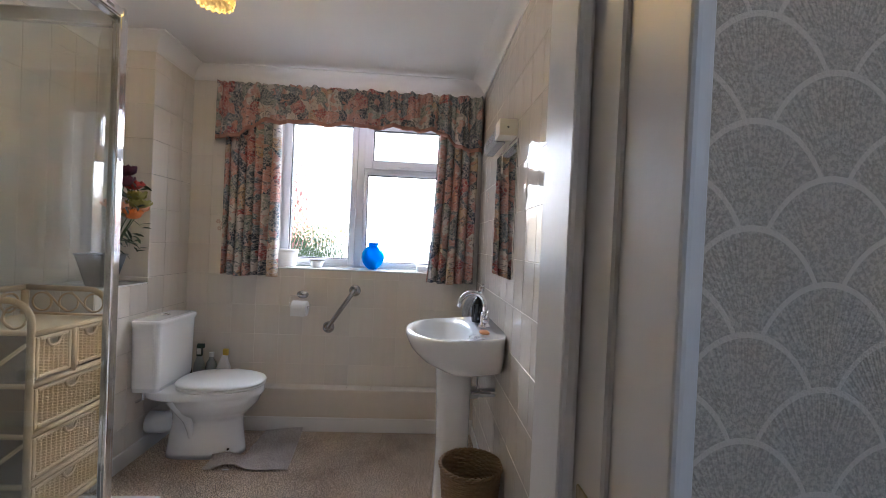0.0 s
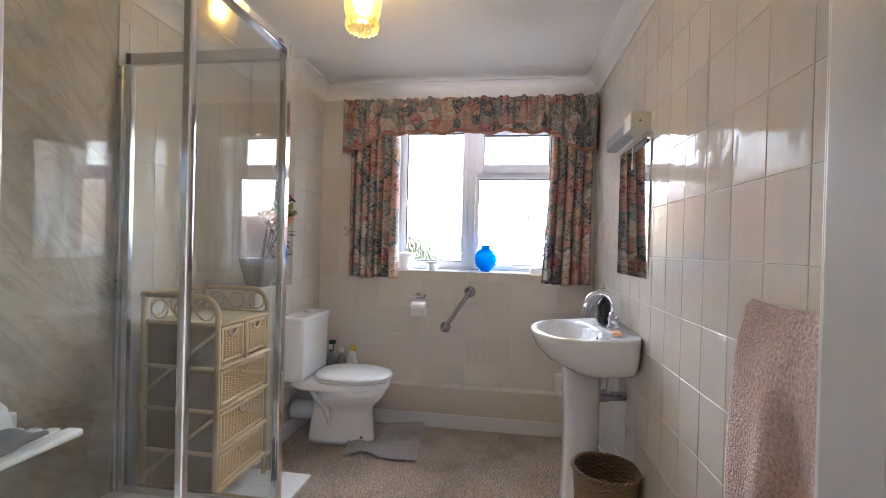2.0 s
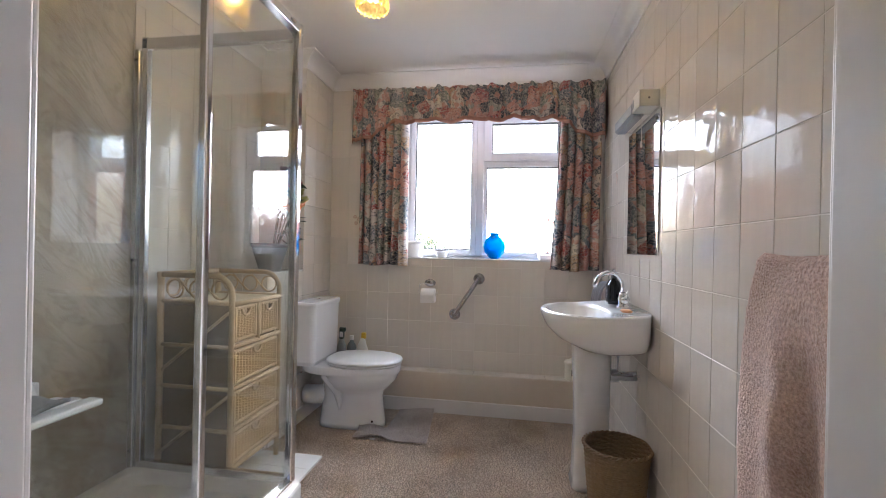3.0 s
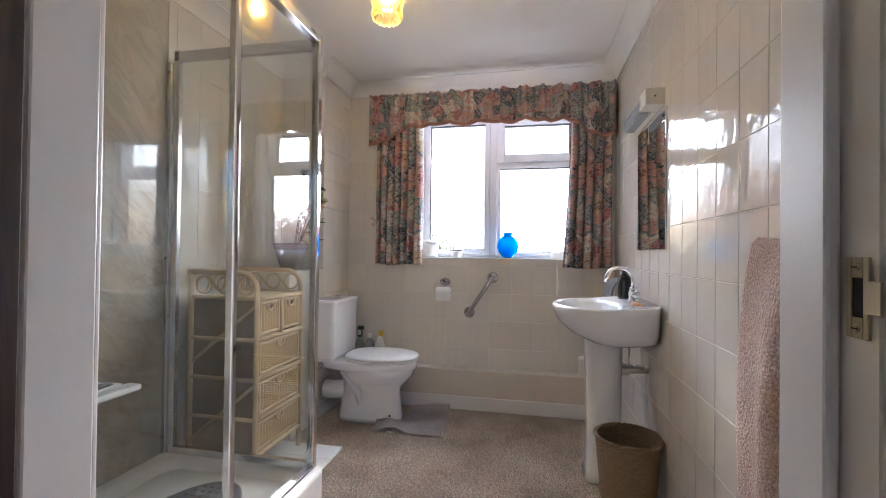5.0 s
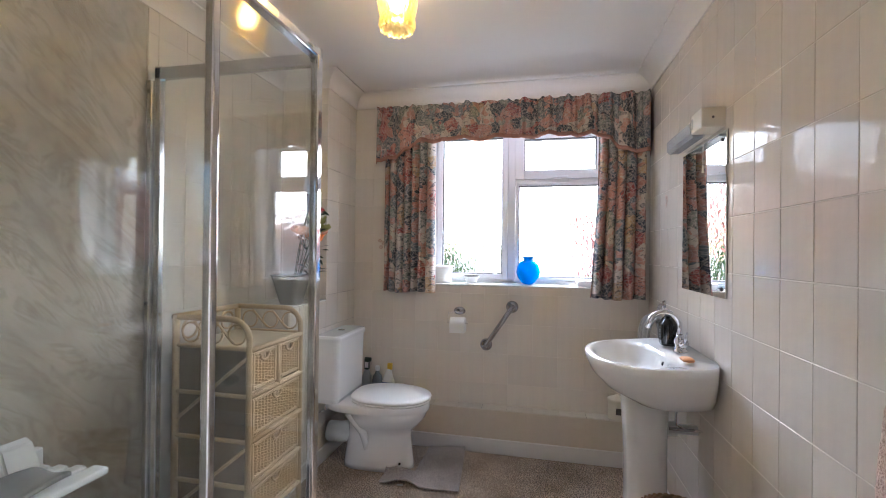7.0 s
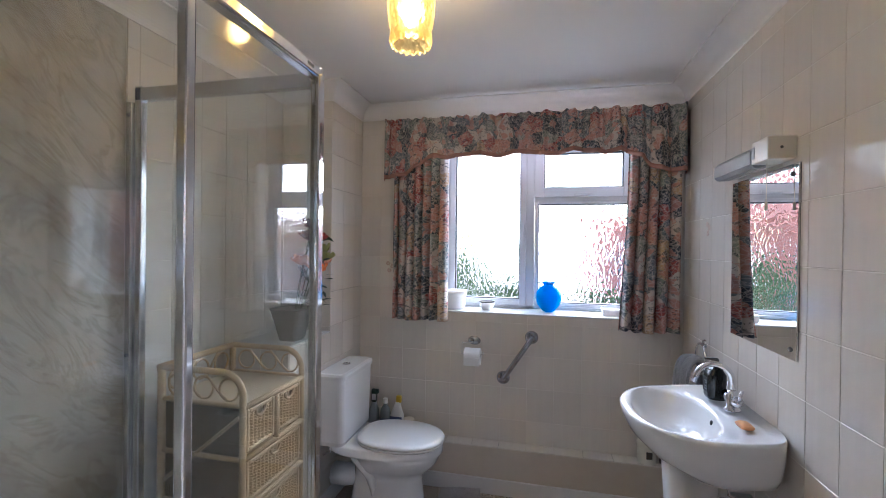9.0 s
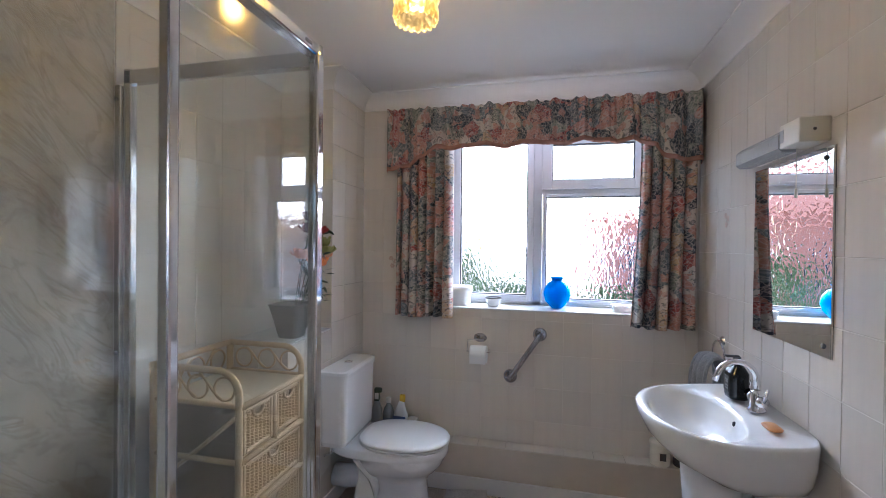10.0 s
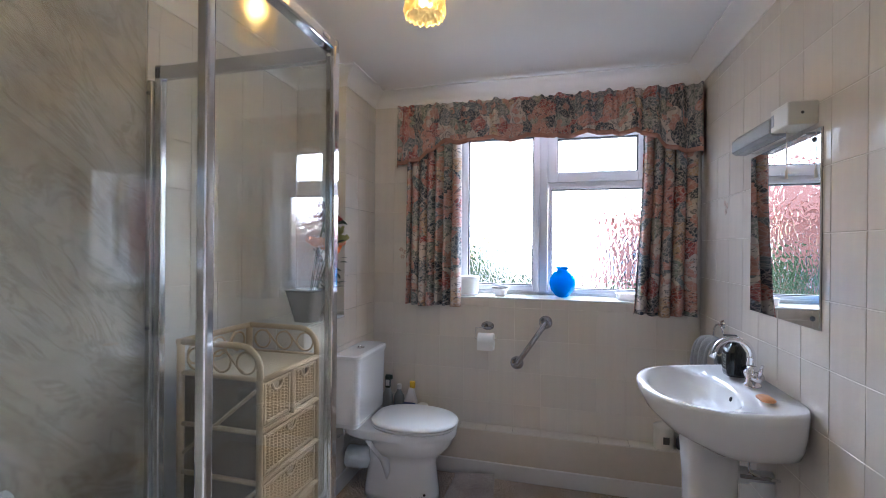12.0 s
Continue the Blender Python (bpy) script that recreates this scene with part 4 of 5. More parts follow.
def soap_bottle():
    t = thing("soap_dispenser", (0.345, 2.33, 0.886), "dark glass liquid soap bottle with a black pump", "bottle")
    m, nt, p = nodes_of("dark_bottle")
    p.inputs["Base Color"].default_value, p.inputs["Roughness"].default_value = (0.012, 0.014, 0.014, 1), 0.1
    part("bottle", loft(bmesh.new(), [rrect(-0.032, 0.032, -0.042, 0.042, 0.024, 0.0), rrect(-0.035, 0.035, -0.046, 0.046, 0.026, 0.01), rrect(-0.035, 0.035, -0.046, 0.046, 0.026, 0.10), rrect(-0.02, 0.02, -0.034, 0.034, 0.018, 0.125), rrect(-0.012, 0.012, -0.014, 0.014, 0.01, 0.135)]), m, t, smooth=False)
    part("cap", lathe(bmesh.new(), [(0, 0.16), (0.014, 0.16), (0.015, 0.134), (0, 0.134)], 16), SEAL, t)
    part("pump", boxes((-0.040, 0.008, -0.006, 0.006, 0.158, 0.166), (-0.003, 0.003, -0.003, 0.003, 0.150, 0.160), bevel=0.001), SEAL, t)
    lab = part("label", boxes((-0.0362, -0.0352, -0.020, 0.026, 0.025, 0.085)), plain("bottle_label", (0.05, 0.055, 0.055), 0.4), t)
    for z in (0.035, 0.045, 0.060, 0.068):
        part("print_bar", boxes((-0.0370, -0.0363, -0.016, 0.016 - (z * 137 % 0.012), z, z + 0.004)), plain("grey_print", (0.35, 0.36, 0.36), 0.5), lab)


soap_bottle()


def towel_ring():
    t = thing("towel_ring", (XR, 2.70, 1.035), "chrome towel ring on the tiled wall", "towel ring")
    part("rose", lathe(bmesh.new(), [(0, 0.012), (0.018, 0.010), (0.024, 0)], 20), CHROME, t).matrix_world = t.matrix_world @ pose(0, 0, 0, 0, -90, 0)
    part("ring", tube(bmesh.new(), [(-0.02, p[1], p[2]) for p in arc((0, 0, -0.075), 0.075, 0, 345, 24, "yz")], 0.005, 8, True), CHROME, t, smooth=True)
    sheet_cloth("hand_towel", (XR - 0.025, 2.70, 0.78), "small pale grey hand towel hung through the ring", "towel", carpet_material("pale_grey_cloth", (0.30, 0.31, 0.32), (0.50, 0.51, 0.52), 200), 22, 24,
                lambda u, v: (-0.030 - 0.055 * math.cos(2 * math.pi * min(max((v - 0.5) * 0.5 + 0.25, 0), 0.5)) + 0.010 * math.sin(u * 17), -0.085 + 0.17 * u * (0.75 + 0.25 * abs(2 * v - 1)) + 0.02 * (1 - abs(2 * v - 1)), 0.19 * math.sin(math.pi * v) ** 0.6 - 0.01 + 0.012 * math.sin(u * 3.1)), 0.014)


towel_ring()


# ---- mirror and shaver light ----
def wall_mirror():
    t = thing("wall_mirror", (XR - 0.002, 2.145, 1.468), "rectangular frameless wall mirror with chrome screw caps", "mirror")
    part("glass", boxes((-0.006, 0.0, -0.245, 0.245, -0.318, 0.318), bevel=0.0012), MIRROR, t)
    part("backing", boxes((0.0, 0.002, -0.245, 0.245, -0.318, 0.318)), SEAL, t)
    for y in (-0.21, 0.21):
        for z in (-0.285, 0.285):
            part("screw_cap", lathe(bmesh.new(), [(0, 0.006), (0.006, 0.005), (0.009, 0)], 16), SEAL, t).matrix_world = t.matrix_world @ pose(-0.006, y, z, 0, -90, 0)


wall_mirror()


def shaver_light():
    t = thing("shaver_light", (XR, 2.14, 1.79), "cream shaver light with a ribbed clear cover and pull cord", "light")
    part("body", boxes((-0.085, -0.001, -0.215, -0.10, 0.012, 0.088), (-0.035, -0.001, -0.10, 0.225, 0.010, 0.084), bevel=0.004, segments=2), IVORY, t)
    bm = bmesh.new()
    sec = [(-0.035, 0.004), (-0.075, 0.004), (-0.088, 0.016), (-0.088, 0.060), (-0.070, 0.078), (-0.035, 0.080)]
    loft(bm, [[(x, y, z) for x, z in sec] for y in [-0.10 + 0.325 * k / 30 for k in range(31)]])
    m, nt, p = nodes_of("ribbed_diffuser")
    p.inputs["Base Color"].default_value, p.inputs["Roughness"].default_value = (0.72, 0.74, 0.76, 1), 0.12
    p.inputs["Transmission Weight"].default_value = 0.35
    w = nt.nodes.new("ShaderNodeTexWave")
    w.inputs["Scale"].default_value = 60
    w.bands_direction = "Y"
    nt.links.new(coords(nt), w.inputs["Vector"])
    bump(nt, p, w.outputs["Fac"], 0.4, 0.002)
    part("diffuser", bm, m, t)
    part("socket_label", boxes((-0.0865, -0.0852, -0.125, -0.105, 0.03, 0.07)), plain("grey_label", (0.45, 0.45, 0.45), 0.5), t)
    part("cord_eye", lathe(bmesh.new(), [(0, 0.003), (0.004, 0.002), (0.005, 0)], 12), SEAL, t).matrix_world = t.matrix_world @ pose(-0.045, -0.2155, 0.05, 90, 0, 0)
    part("pull_cord", tube(bmesh.new(), [(-0.05, -0.13, 0.012), (-0.05, -0.13, -0.12)], 0.0014, 6), IVORY, t)
    part("cord_weight", lathe(bmesh.new(), [(0, -0.150), (0.005, -0.148), (0.004, -0.120), (0, -0.118)], 10, -0.05, -0.13), IVORY, t)


shaver_light()


# ---- ceiling lamp ----
def ceiling_lamp():
    t = thing("ceiling_lamp", (-0.79, 1.655, 2.150), "amber moulded glass ceiling lamp, switched on", "lamp")
    part("ceiling_rose", lathe(bmesh.new(), [(0, ZC - 2.150), (0.062, ZC - 2.150), (0.060, 0.285), (0.045, 0.270), (0, 0.268)], 32), PLASTIC, t, smooth=True)
    part("gallery", lathe(bmesh.new(), [(0.048, 0.282), (0.052, 0.255), (0.050, 0.235), (0, 0.235)], 32), BRASS, t, smooth=True)
    m, nt, p = nodes_of("amber_glass")
    p.inputs["Base Color"].default_value = (1.0, 0.74, 0.26, 1)
    p.inputs["Transmission Weight"].default_value, p.inputs["Roughness"].default_value, p.inputs["IOR"].default_value = 1.0, 0.45, 1.25
    bump(nt, p, voronoi(nt, coords(nt, (1, 1, 0.7)), 70), 0.9, 0.008)
    bm = bmesh.new()
    n = 72
    prof = [(0.052, 0.240), (0.066, 0.215), (0.073, 0.18), (0.076, 0.14), (0.074, 0.10), (0.068, 0.062), (0.063, 0.048), (0.066, 0.036), (0.067, 0.018), (0.060, 0.0)]
    rings = []
    for k, (r, z) in enumerate(prof):
        low = max(0, k - 6) / 3
        rings.append([bm.verts.new(((r + 0.002 * low * math.cos(18 * a)) * math.cos(a), (r + 0.002 * low * math.cos(18 * a)) * math.sin(a), z + 0.004 * low * math.cos(18 * a + math.pi))) for a in [2 * math.pi * i / n for i in range(n)]])
    for a, b_ in zip(rings, rings[1:]):
        for i in range(n):
            bm.faces.new((a[i], b_[i], b_[(i + 1) % n], a[(i + 1) % n]))
    sh = part("shade", bm, m, t, "amber moulded glass shade with a scalloped rim", smooth=True)
    thicken(sh, 0.004)
    sh.visible_shadow = False
    m, nt, p = nodes_of("lit_bulb")
    p.inputs["Emission Color"].default_value, p.inputs["Emission Strength"].default_value = (1.0, 0.74, 0.40, 1), 9
    part("bulb", lathe(bmesh.new(), [(0, 0.075), (0.018, 0.080), (0.029, 0.100), (0.030, 0.118), (0.022, 0.145), (0.013, 0.170), (0.013, 0.235)], 20), m, t, "lit warm bulb", smooth=True)


ceiling_lamp()


# ---- curtains ----
def curtain(x0, x1, z0, z1, folds, seed, flare):
    rnd = random.Random(seed)
    ph = [rnd.uniform(0, 6.28) for _ in range(4)]
    width = (x1 - x0) * 2.0

    def f(u, v):
        s = u + 0.012 * math.sin(5 * v + ph[0]) * (1 - v)
        d = 0.036 * math.sin(2 * math.pi * folds * s + ph[1] + 0.9 * math.sin(4 * s + ph[2])) + 0.010 * math.sin(2 * math.pi * folds * 2.3 * s + ph[2] + 2 * v) * (1 - v)
        x = x0 + (x1 - x0) * u - flare * (1 - v) ** 2 * (1 - u)
        return (x + 0.010 * math.cos(2 * math.pi * folds * s + ph[1]), d * (0.55 + 0.45 * (1 - v)), z0 + (z1 - z0) * v + 0.006 * math.sin(9 * u + ph[3]) * (1 - v))
    bm = bmesh.new()
    grid(bm, 110, 50, f, lambda u, v: (u * width + seed * 0.37, v * (z1 - z0)))
    ob = part("curtain", bm, FLORAL, smooth=True)
    ob.location = (0, 2.990, 0)
    thicken(ob, 0.003)
    return tagged(ob, "gathered floral cotton curtain in red, blue-grey and cream", "curtain", "window curtains")


curtain(-1.315, -0.965, 1.030, 2.12, 6.2, 1, 0.0)
curtain(0.105, 0.405, 1.025, 2.12, 5.5, 2, 0.045)


def valance():
    t = thing("valance", (0, 2.955, 0), "gathered floral cotton pelmet valance with a rose-coloured shaped hem", "valance")
    x0, x1, zt = -1.395, 0.425, 2.318

    def low(u):
        """The hem: deep at both ends, with a shallow wave across the window."""
        e = min(u, 1 - u)
        k = min(1, max(0, (e - 0.03) / 0.19))
        k = k * k * (3 - 2 * k)
        return 1.935 + 0.130 * k + 0.010 * math.cos(u * 2 * math.pi * 6.0) * k + 0.008 * math.sin(u * 40) * (1 - k)

    def f(u, v):
        z = low(u) + (zt + 0.006 * math.sin(u * 90) + 0.004 * math.sin(u * 211) - low(u)) * v
        top = 1 if v > 0.86 else 0
        a = 0.027 * (abs(math.sin(math.pi * 13 * u + 1.6 * math.sin(7 * u))) * 2 - 1) * (1 - 0.6 * v) + 0.008 * math.sin(2 * math.pi * 41 * u + 3 * math.sin(9 * u)) * (0.35 + 0.65 * v) + 0.004 * math.sin(2 * math.pi * 83 * u) * max(0, v - 0.6) * 2
        ret = 0.085 * max(0, 1 - min(u, 1 - u) / 0.012)
        pinch = -0.006 * math.exp(-((v - 0.90) / 0.02) ** 2)
        return (x0 + (x1 - x0) * u + 0.006 * math.cos(2 * math.pi * 15 * u) * (1 - v), a - pinch + ret - 0.012 * (1 - v), z)
    bm = bmesh.new()
    grid(bm, 420, 34, f, lambda u, v: (u * 2.9, v * 0.36))
    thicken(part("cloth", bm, FLORAL, t, smooth=True), 0.003)
    bm = bmesh.new()

    def g(u, v):
        p = f(u, 0.0)
        q = f(u, 0.06)
        return (p[0], (p[1] - 0.0035) * (1 - v) + (q[1] - 0.0035) * v, p[2] - 0.004 + 0.026 * v)
    grid(bm, 420, 2, g)
    thicken(part("hem", bm, TRIM, t, "rose-coloured hem", smooth=True), 0.003)
    part("rail", boxes((x0 + 0.01, x1 - 0.005, 0.035, 0.050, 2.262, 2.290), (x0 + 0.01, x0 + 0.025, 0.04, 0.093, 2.262, 2.290), (x1 - 0.02, x1 - 0.005, 0.04, 0.093, 2.262, 2.290)), PLASTIC, t)


valance()


# ---- paper holder and grab bar on the window wall ----
def paper_holder():
    t = thing("toilet_roll_holder", (-0.785, YB, 0.905), "chrome wire toilet roll holder with a white roll", "roll holder")
    part("rose", lathe(bmesh.new(), [(0, 0.012), (0.022, 0.010), (0.028, 0)], 24, sx=1.5), STEEL, t, smooth=True).matrix_world = t.matrix_world @ pose(0, 0, 0, 90, 0, 0)
    wire = [(0, -0.012, 0), (0, -0.055, -0.002), (-0.068, -0.055, -0.006), (-0.072, -0.055, -0.075), (0.066, -0.055, -0.075), (0.068, -0.055, -0.058)]
    part("wire", tube(bmesh.new(), wire, 0.0032, 8), CHROME, t, smooth=True)
    prof = [(0.018, -0.05), (0.050, -0.05), (0.052, -0.047), (0.052, 0.047), (0.050, 0.05), (0.018, 0.05), (0.018, -0.05)]
    roll = part("paper_roll", lathe(bmesh.new(), prof, 32), plain("tissue", (0.83, 0.82, 0.80), 0.95, vary=0.03, bumps=0.2, bscale=120), t, "white toilet paper roll")
    roll.matrix_world = t.matrix_world @ pose(0, -0.060, -0.088, 0, 90, 0)
    tail = part("loose_sheet", boxes((-0.048, 0.048, -0.1135, -0.1125, -0.135, -0.085)), plain("tissue_sheet", (0.83, 0.82, 0.80), 0.95, vary=0.03), t)


paper_holder()


def grab_bar():
    t = thing("grab_bar", (-0.52, YB, 0.80), "chrome grab bar fixed at a slant to the tiled wall", "grab bar")
    a, c = Vector((-0.078, 0, -0.118)), Vector((0.095, 0, 0.145))
    off = Vector((0, -0.055, 0))
    part("bar", tube(bmesh.new(), [a + Vector((0, -0.006, 0)), a + off * 0.7, a + off + (c - a) * 0.06, c + off - (c - a) * 0.06, c + off * 0.7, c + Vector((0, -0.006, 0))], 0.0155, 16), STEEL, t, smooth=True)
    for p_ in (a, c):
        fl = part("flange", lathe(bmesh.new(), [(0, 0.012), (0.032, 0.011), (0.040, 0.005), (0.041, 0)], 28), STEEL, t, smooth=True)
        fl.matrix_world = t.matrix_world @ Matrix.Translation(p_) @ pose(0, 0, 0, 90, 0, 0)


grab_bar()


# ---- small things on ledges and sill ----
def lathed(name, at, prof, mat, label, category, n=32, sx=1, sy=1):
    ob = part(name, lathe(bmesh.new(), prof, n, sx=sx, sy=sy), mat, smooth=True)
    ob.location = at
    return tagged(ob, label, category)


mblue, nt, p = nodes_of("blue_glass")
p.inputs["Base Color"].default_value = (0.0, 0.38, 0.85, 1)
p.inputs["Transmission Weight"].default_value, p.inputs["Roughness"].default_value, p.inputs["IOR"].default_value = 0.6, 0.15, 1.2
p.inputs["Subsurface Weight"].default_value = 0.0
lathed("blue_vase", (-0.325, 3.19, WZ0), [(0, 0), (0.030, 0), (0.045, 0.012), (0.072, 0.045), (0.083, 0.085), (0.078, 0.125), (0.055, 0.158), (0.033, 0.170), (0.031, 0.178), (0.042, 0.194), (0.039, 0.194), (0.027, 0.176), (0.045, 0.150), (0.070, 0.115), (0.075, 0.085), (0.064, 0.05), (0.03, 0.016), (0, 0.012)], mblue, "round turquoise-blue glass vase on the window sill", "vase")
bowl_ = lathed("small_bowl", (-0.72, 3.16, WZ0), [(0, 0), (0.030, 0), (0.036, 0.006), (0.050, 0.040), (0.054, 0.050), (0.051, 0.052), (0.045, 0.038), (0, 0.03)], CHINA, "small white china bowl on the window sill", "bowl")
part("dark_rim", lathe(bmesh.new(), [(0.0535, 0.049), (0.055, 0.052), (0.0535, 0.056), (0.049, 0.055), (0.049, 0.049)], 32), SEAL, bowl_, "dark rim", smooth=True)
tub = thing("plant_pot", (-0.935, 3.16, WZ0), "white tapered plant pot on the window sill", "pot")
part("body", lathe(bmesh.new(), [(0, 0), (0.060, 0), (0.066, 0.006), (0.074, 0.095), (0.078, 0.098), (0.079, 0.122), (0.075, 0.124), (0.070, 0.10), (0, 0.09)], 32), PLASTIC, tub, smooth=True)
dish = thing("soap_dish", (0.055, 3.15, WZ0), "small white china dish on the window sill", "dish")
part("dish", loft(bmesh.new(), [rrect(-0.055, 0.055, -0.035, 0.035, 0.015, 0), rrect(-0.062, 0.062, -0.042, 0.042, 0.018, 0.042), rrect(-0.056, 0.056, -0.036, 0.036, 0.015, 0.044), rrect(-0.05, 0.05, -0.03, 0.03, 0.012, 0.012)]), CHINA, dish)

can = thing("storage_tin", (0.235, 3.005, 0.276), "cream lidded tin with a small dark printed panel", "tin")
part("body", lathe(bmesh.new(), [(0, 0), (0.050, 0), (0.051, 0.004), (0.051, 0.108), (0, 0.108)], 32), IVORY, can, smooth=False)
part("lid", lathe(bmesh.new(), [(0.053, 0.104), (0.054, 0.118), (0.050, 0.126), (0.014, 0.140), (0.010, 0.146), (0, 0.148)], 32), IVORY, can, smooth=True)
part("print", boxes((-0.012, 0.020, -0.0530, -0.0505, 0.035, 0.075)), plain("dark_print", (0.08, 0.07, 0.06), 0.6), can)
lathed("dark_jar", (0.345, 3.005, 0.276), [(0, 0), (0.040, 0), (0.043, 0.006), (0.043, 0.05), (0.034, 0.062), (0, 0.066)], plain("dark_jar_plastic", (0.03, 0.025, 0.025), 0.3), "small dark lidded jar on the ledge", "jar")


def bottles():
    y = 3.004
    z = 0.276
    t = thing("spray_bottle", (-1.445, y, z), "white cleaning bottle with a green and white trigger", "bottle")
    part("body", loft(bmesh.new(), [rrect(-0.034, 0.034, -0.024, 0.024, 0.018, 0.0), rrect(-0.038, 0.038, -0.026, 0.026, 0.02, 0.05), rrect(-0.032, 0.032, -0.022, 0.022, 0.018, 0.14), rrect(-0.014, 0.014, -0.012, 0.012, 0.01, 0.19)]), plain("grey_plastic", (0.34, 0.36, 0.37), 0.3), t, smooth=True)
    part("trigger_head", boxes((-0.016, 0.018, -0.014, 0.014, 0.19, 0.27), (-0.016, 0.032, -0.010, 0.010, 0.245, 0.275), bevel=0.004), plain("dark_green_plastic", (0.03, 0.06, 0.05), 0.4), t)
    part("label", boxes((-0.010, 0.016, -0.0165, -0.0145, 0.205, 0.245)), PLASTIC, t)
    t = thing("clear_bottle", (-1.365, y, z), "clear plastic bottle with a pale label", "bottle")
    part("body", lathe(bmesh.new(), [(0, 0), (0.034, 0), (0.036, 0.006), (0.036, 0.12), (0.030, 0.15), (0.014, 0.175), (0.013, 0.19), (0, 0.19)], 24), plain("cloudy_plastic", (0.26, 0.29, 0.30), 0.15), t, smooth=True)
    part("cap", lathe(bmesh.new(), [(0.016, 0.188), (0.016, 0.218), (0, 0.22)], 20), PLASTIC, t)
    part("label", lathe(bmesh.new(), [(0.0368, 0.03), (0.0368, 0.10)], 24), plain("slate_label", (0.15, 0.19, 0.25), 0.5), t, smooth=True)
    t = thing("toilet_cleaner", (-1.283, y, z), "white and blue toilet cleaner bottle with a yellow cap", "bottle")
    part("body", loft(bmesh.new(), [rrect(-0.042, 0.042, -0.026, 0.026, 0.02, 0.0), rrect(-0.043, 0.043, -0.027, 0.027, 0.02, 0.12), rrect(-0.030, 0.030, -0.02, 0.02, 0.015, 0.155), rrect(-0.010, 0.020, -0.013, 0.013, 0.01, 0.205)]), PLASTIC, t, smooth=True)
    part("label", boxes((-0.040, 0.040, -0.0295, -0.0265, 0.03, 0.115), bevel=0.001), plain("blue_label", (0.10, 0.15, 0.30), 0.4), t)
    part("label_bar", boxes((-0.030, 0.030, -0.0312, -0.0297, 0.055, 0.068), (-0.030, 0.020, -0.0312, -0.0297, 0.078, 0.086)), PLASTIC, t)
    part("cap", boxes((-0.006, 0.028, -0.012, 0.012, 0.200, 0.245), bevel=0.005, segments=2), plain("yellow_plastic", (0.72, 0.48, 0.04), 0.35), t)
    t = thing("small_tub", (-1.202, y, z), "small white tub with a lid", "tub")
    part("body", lathe(bmesh.new(), [(0, 0), (0.030, 0), (0.031, 0.075), (0, 0.075)], 24), PLASTIC, t, smooth=False)
    part("lid", lathe(bmesh.new(), [(0.035, 0.072), (0.036, 0.098), (0.033, 0.102), (0, 0.102)], 24), IVORY, t, smooth=False)
    lathed("brown_bottle", (-1.522, y, z), [(0, 0), (0.026, 0), (0.028, 0.005), (0.028, 0.10), (0.012, 0.125), (0.012, 0.15), (0, 0.152)], plain("brown_glass", (0.05, 0.04, 0.035), 0.15), "small dark brown bottle on the ledge", "bottle")


bottles()


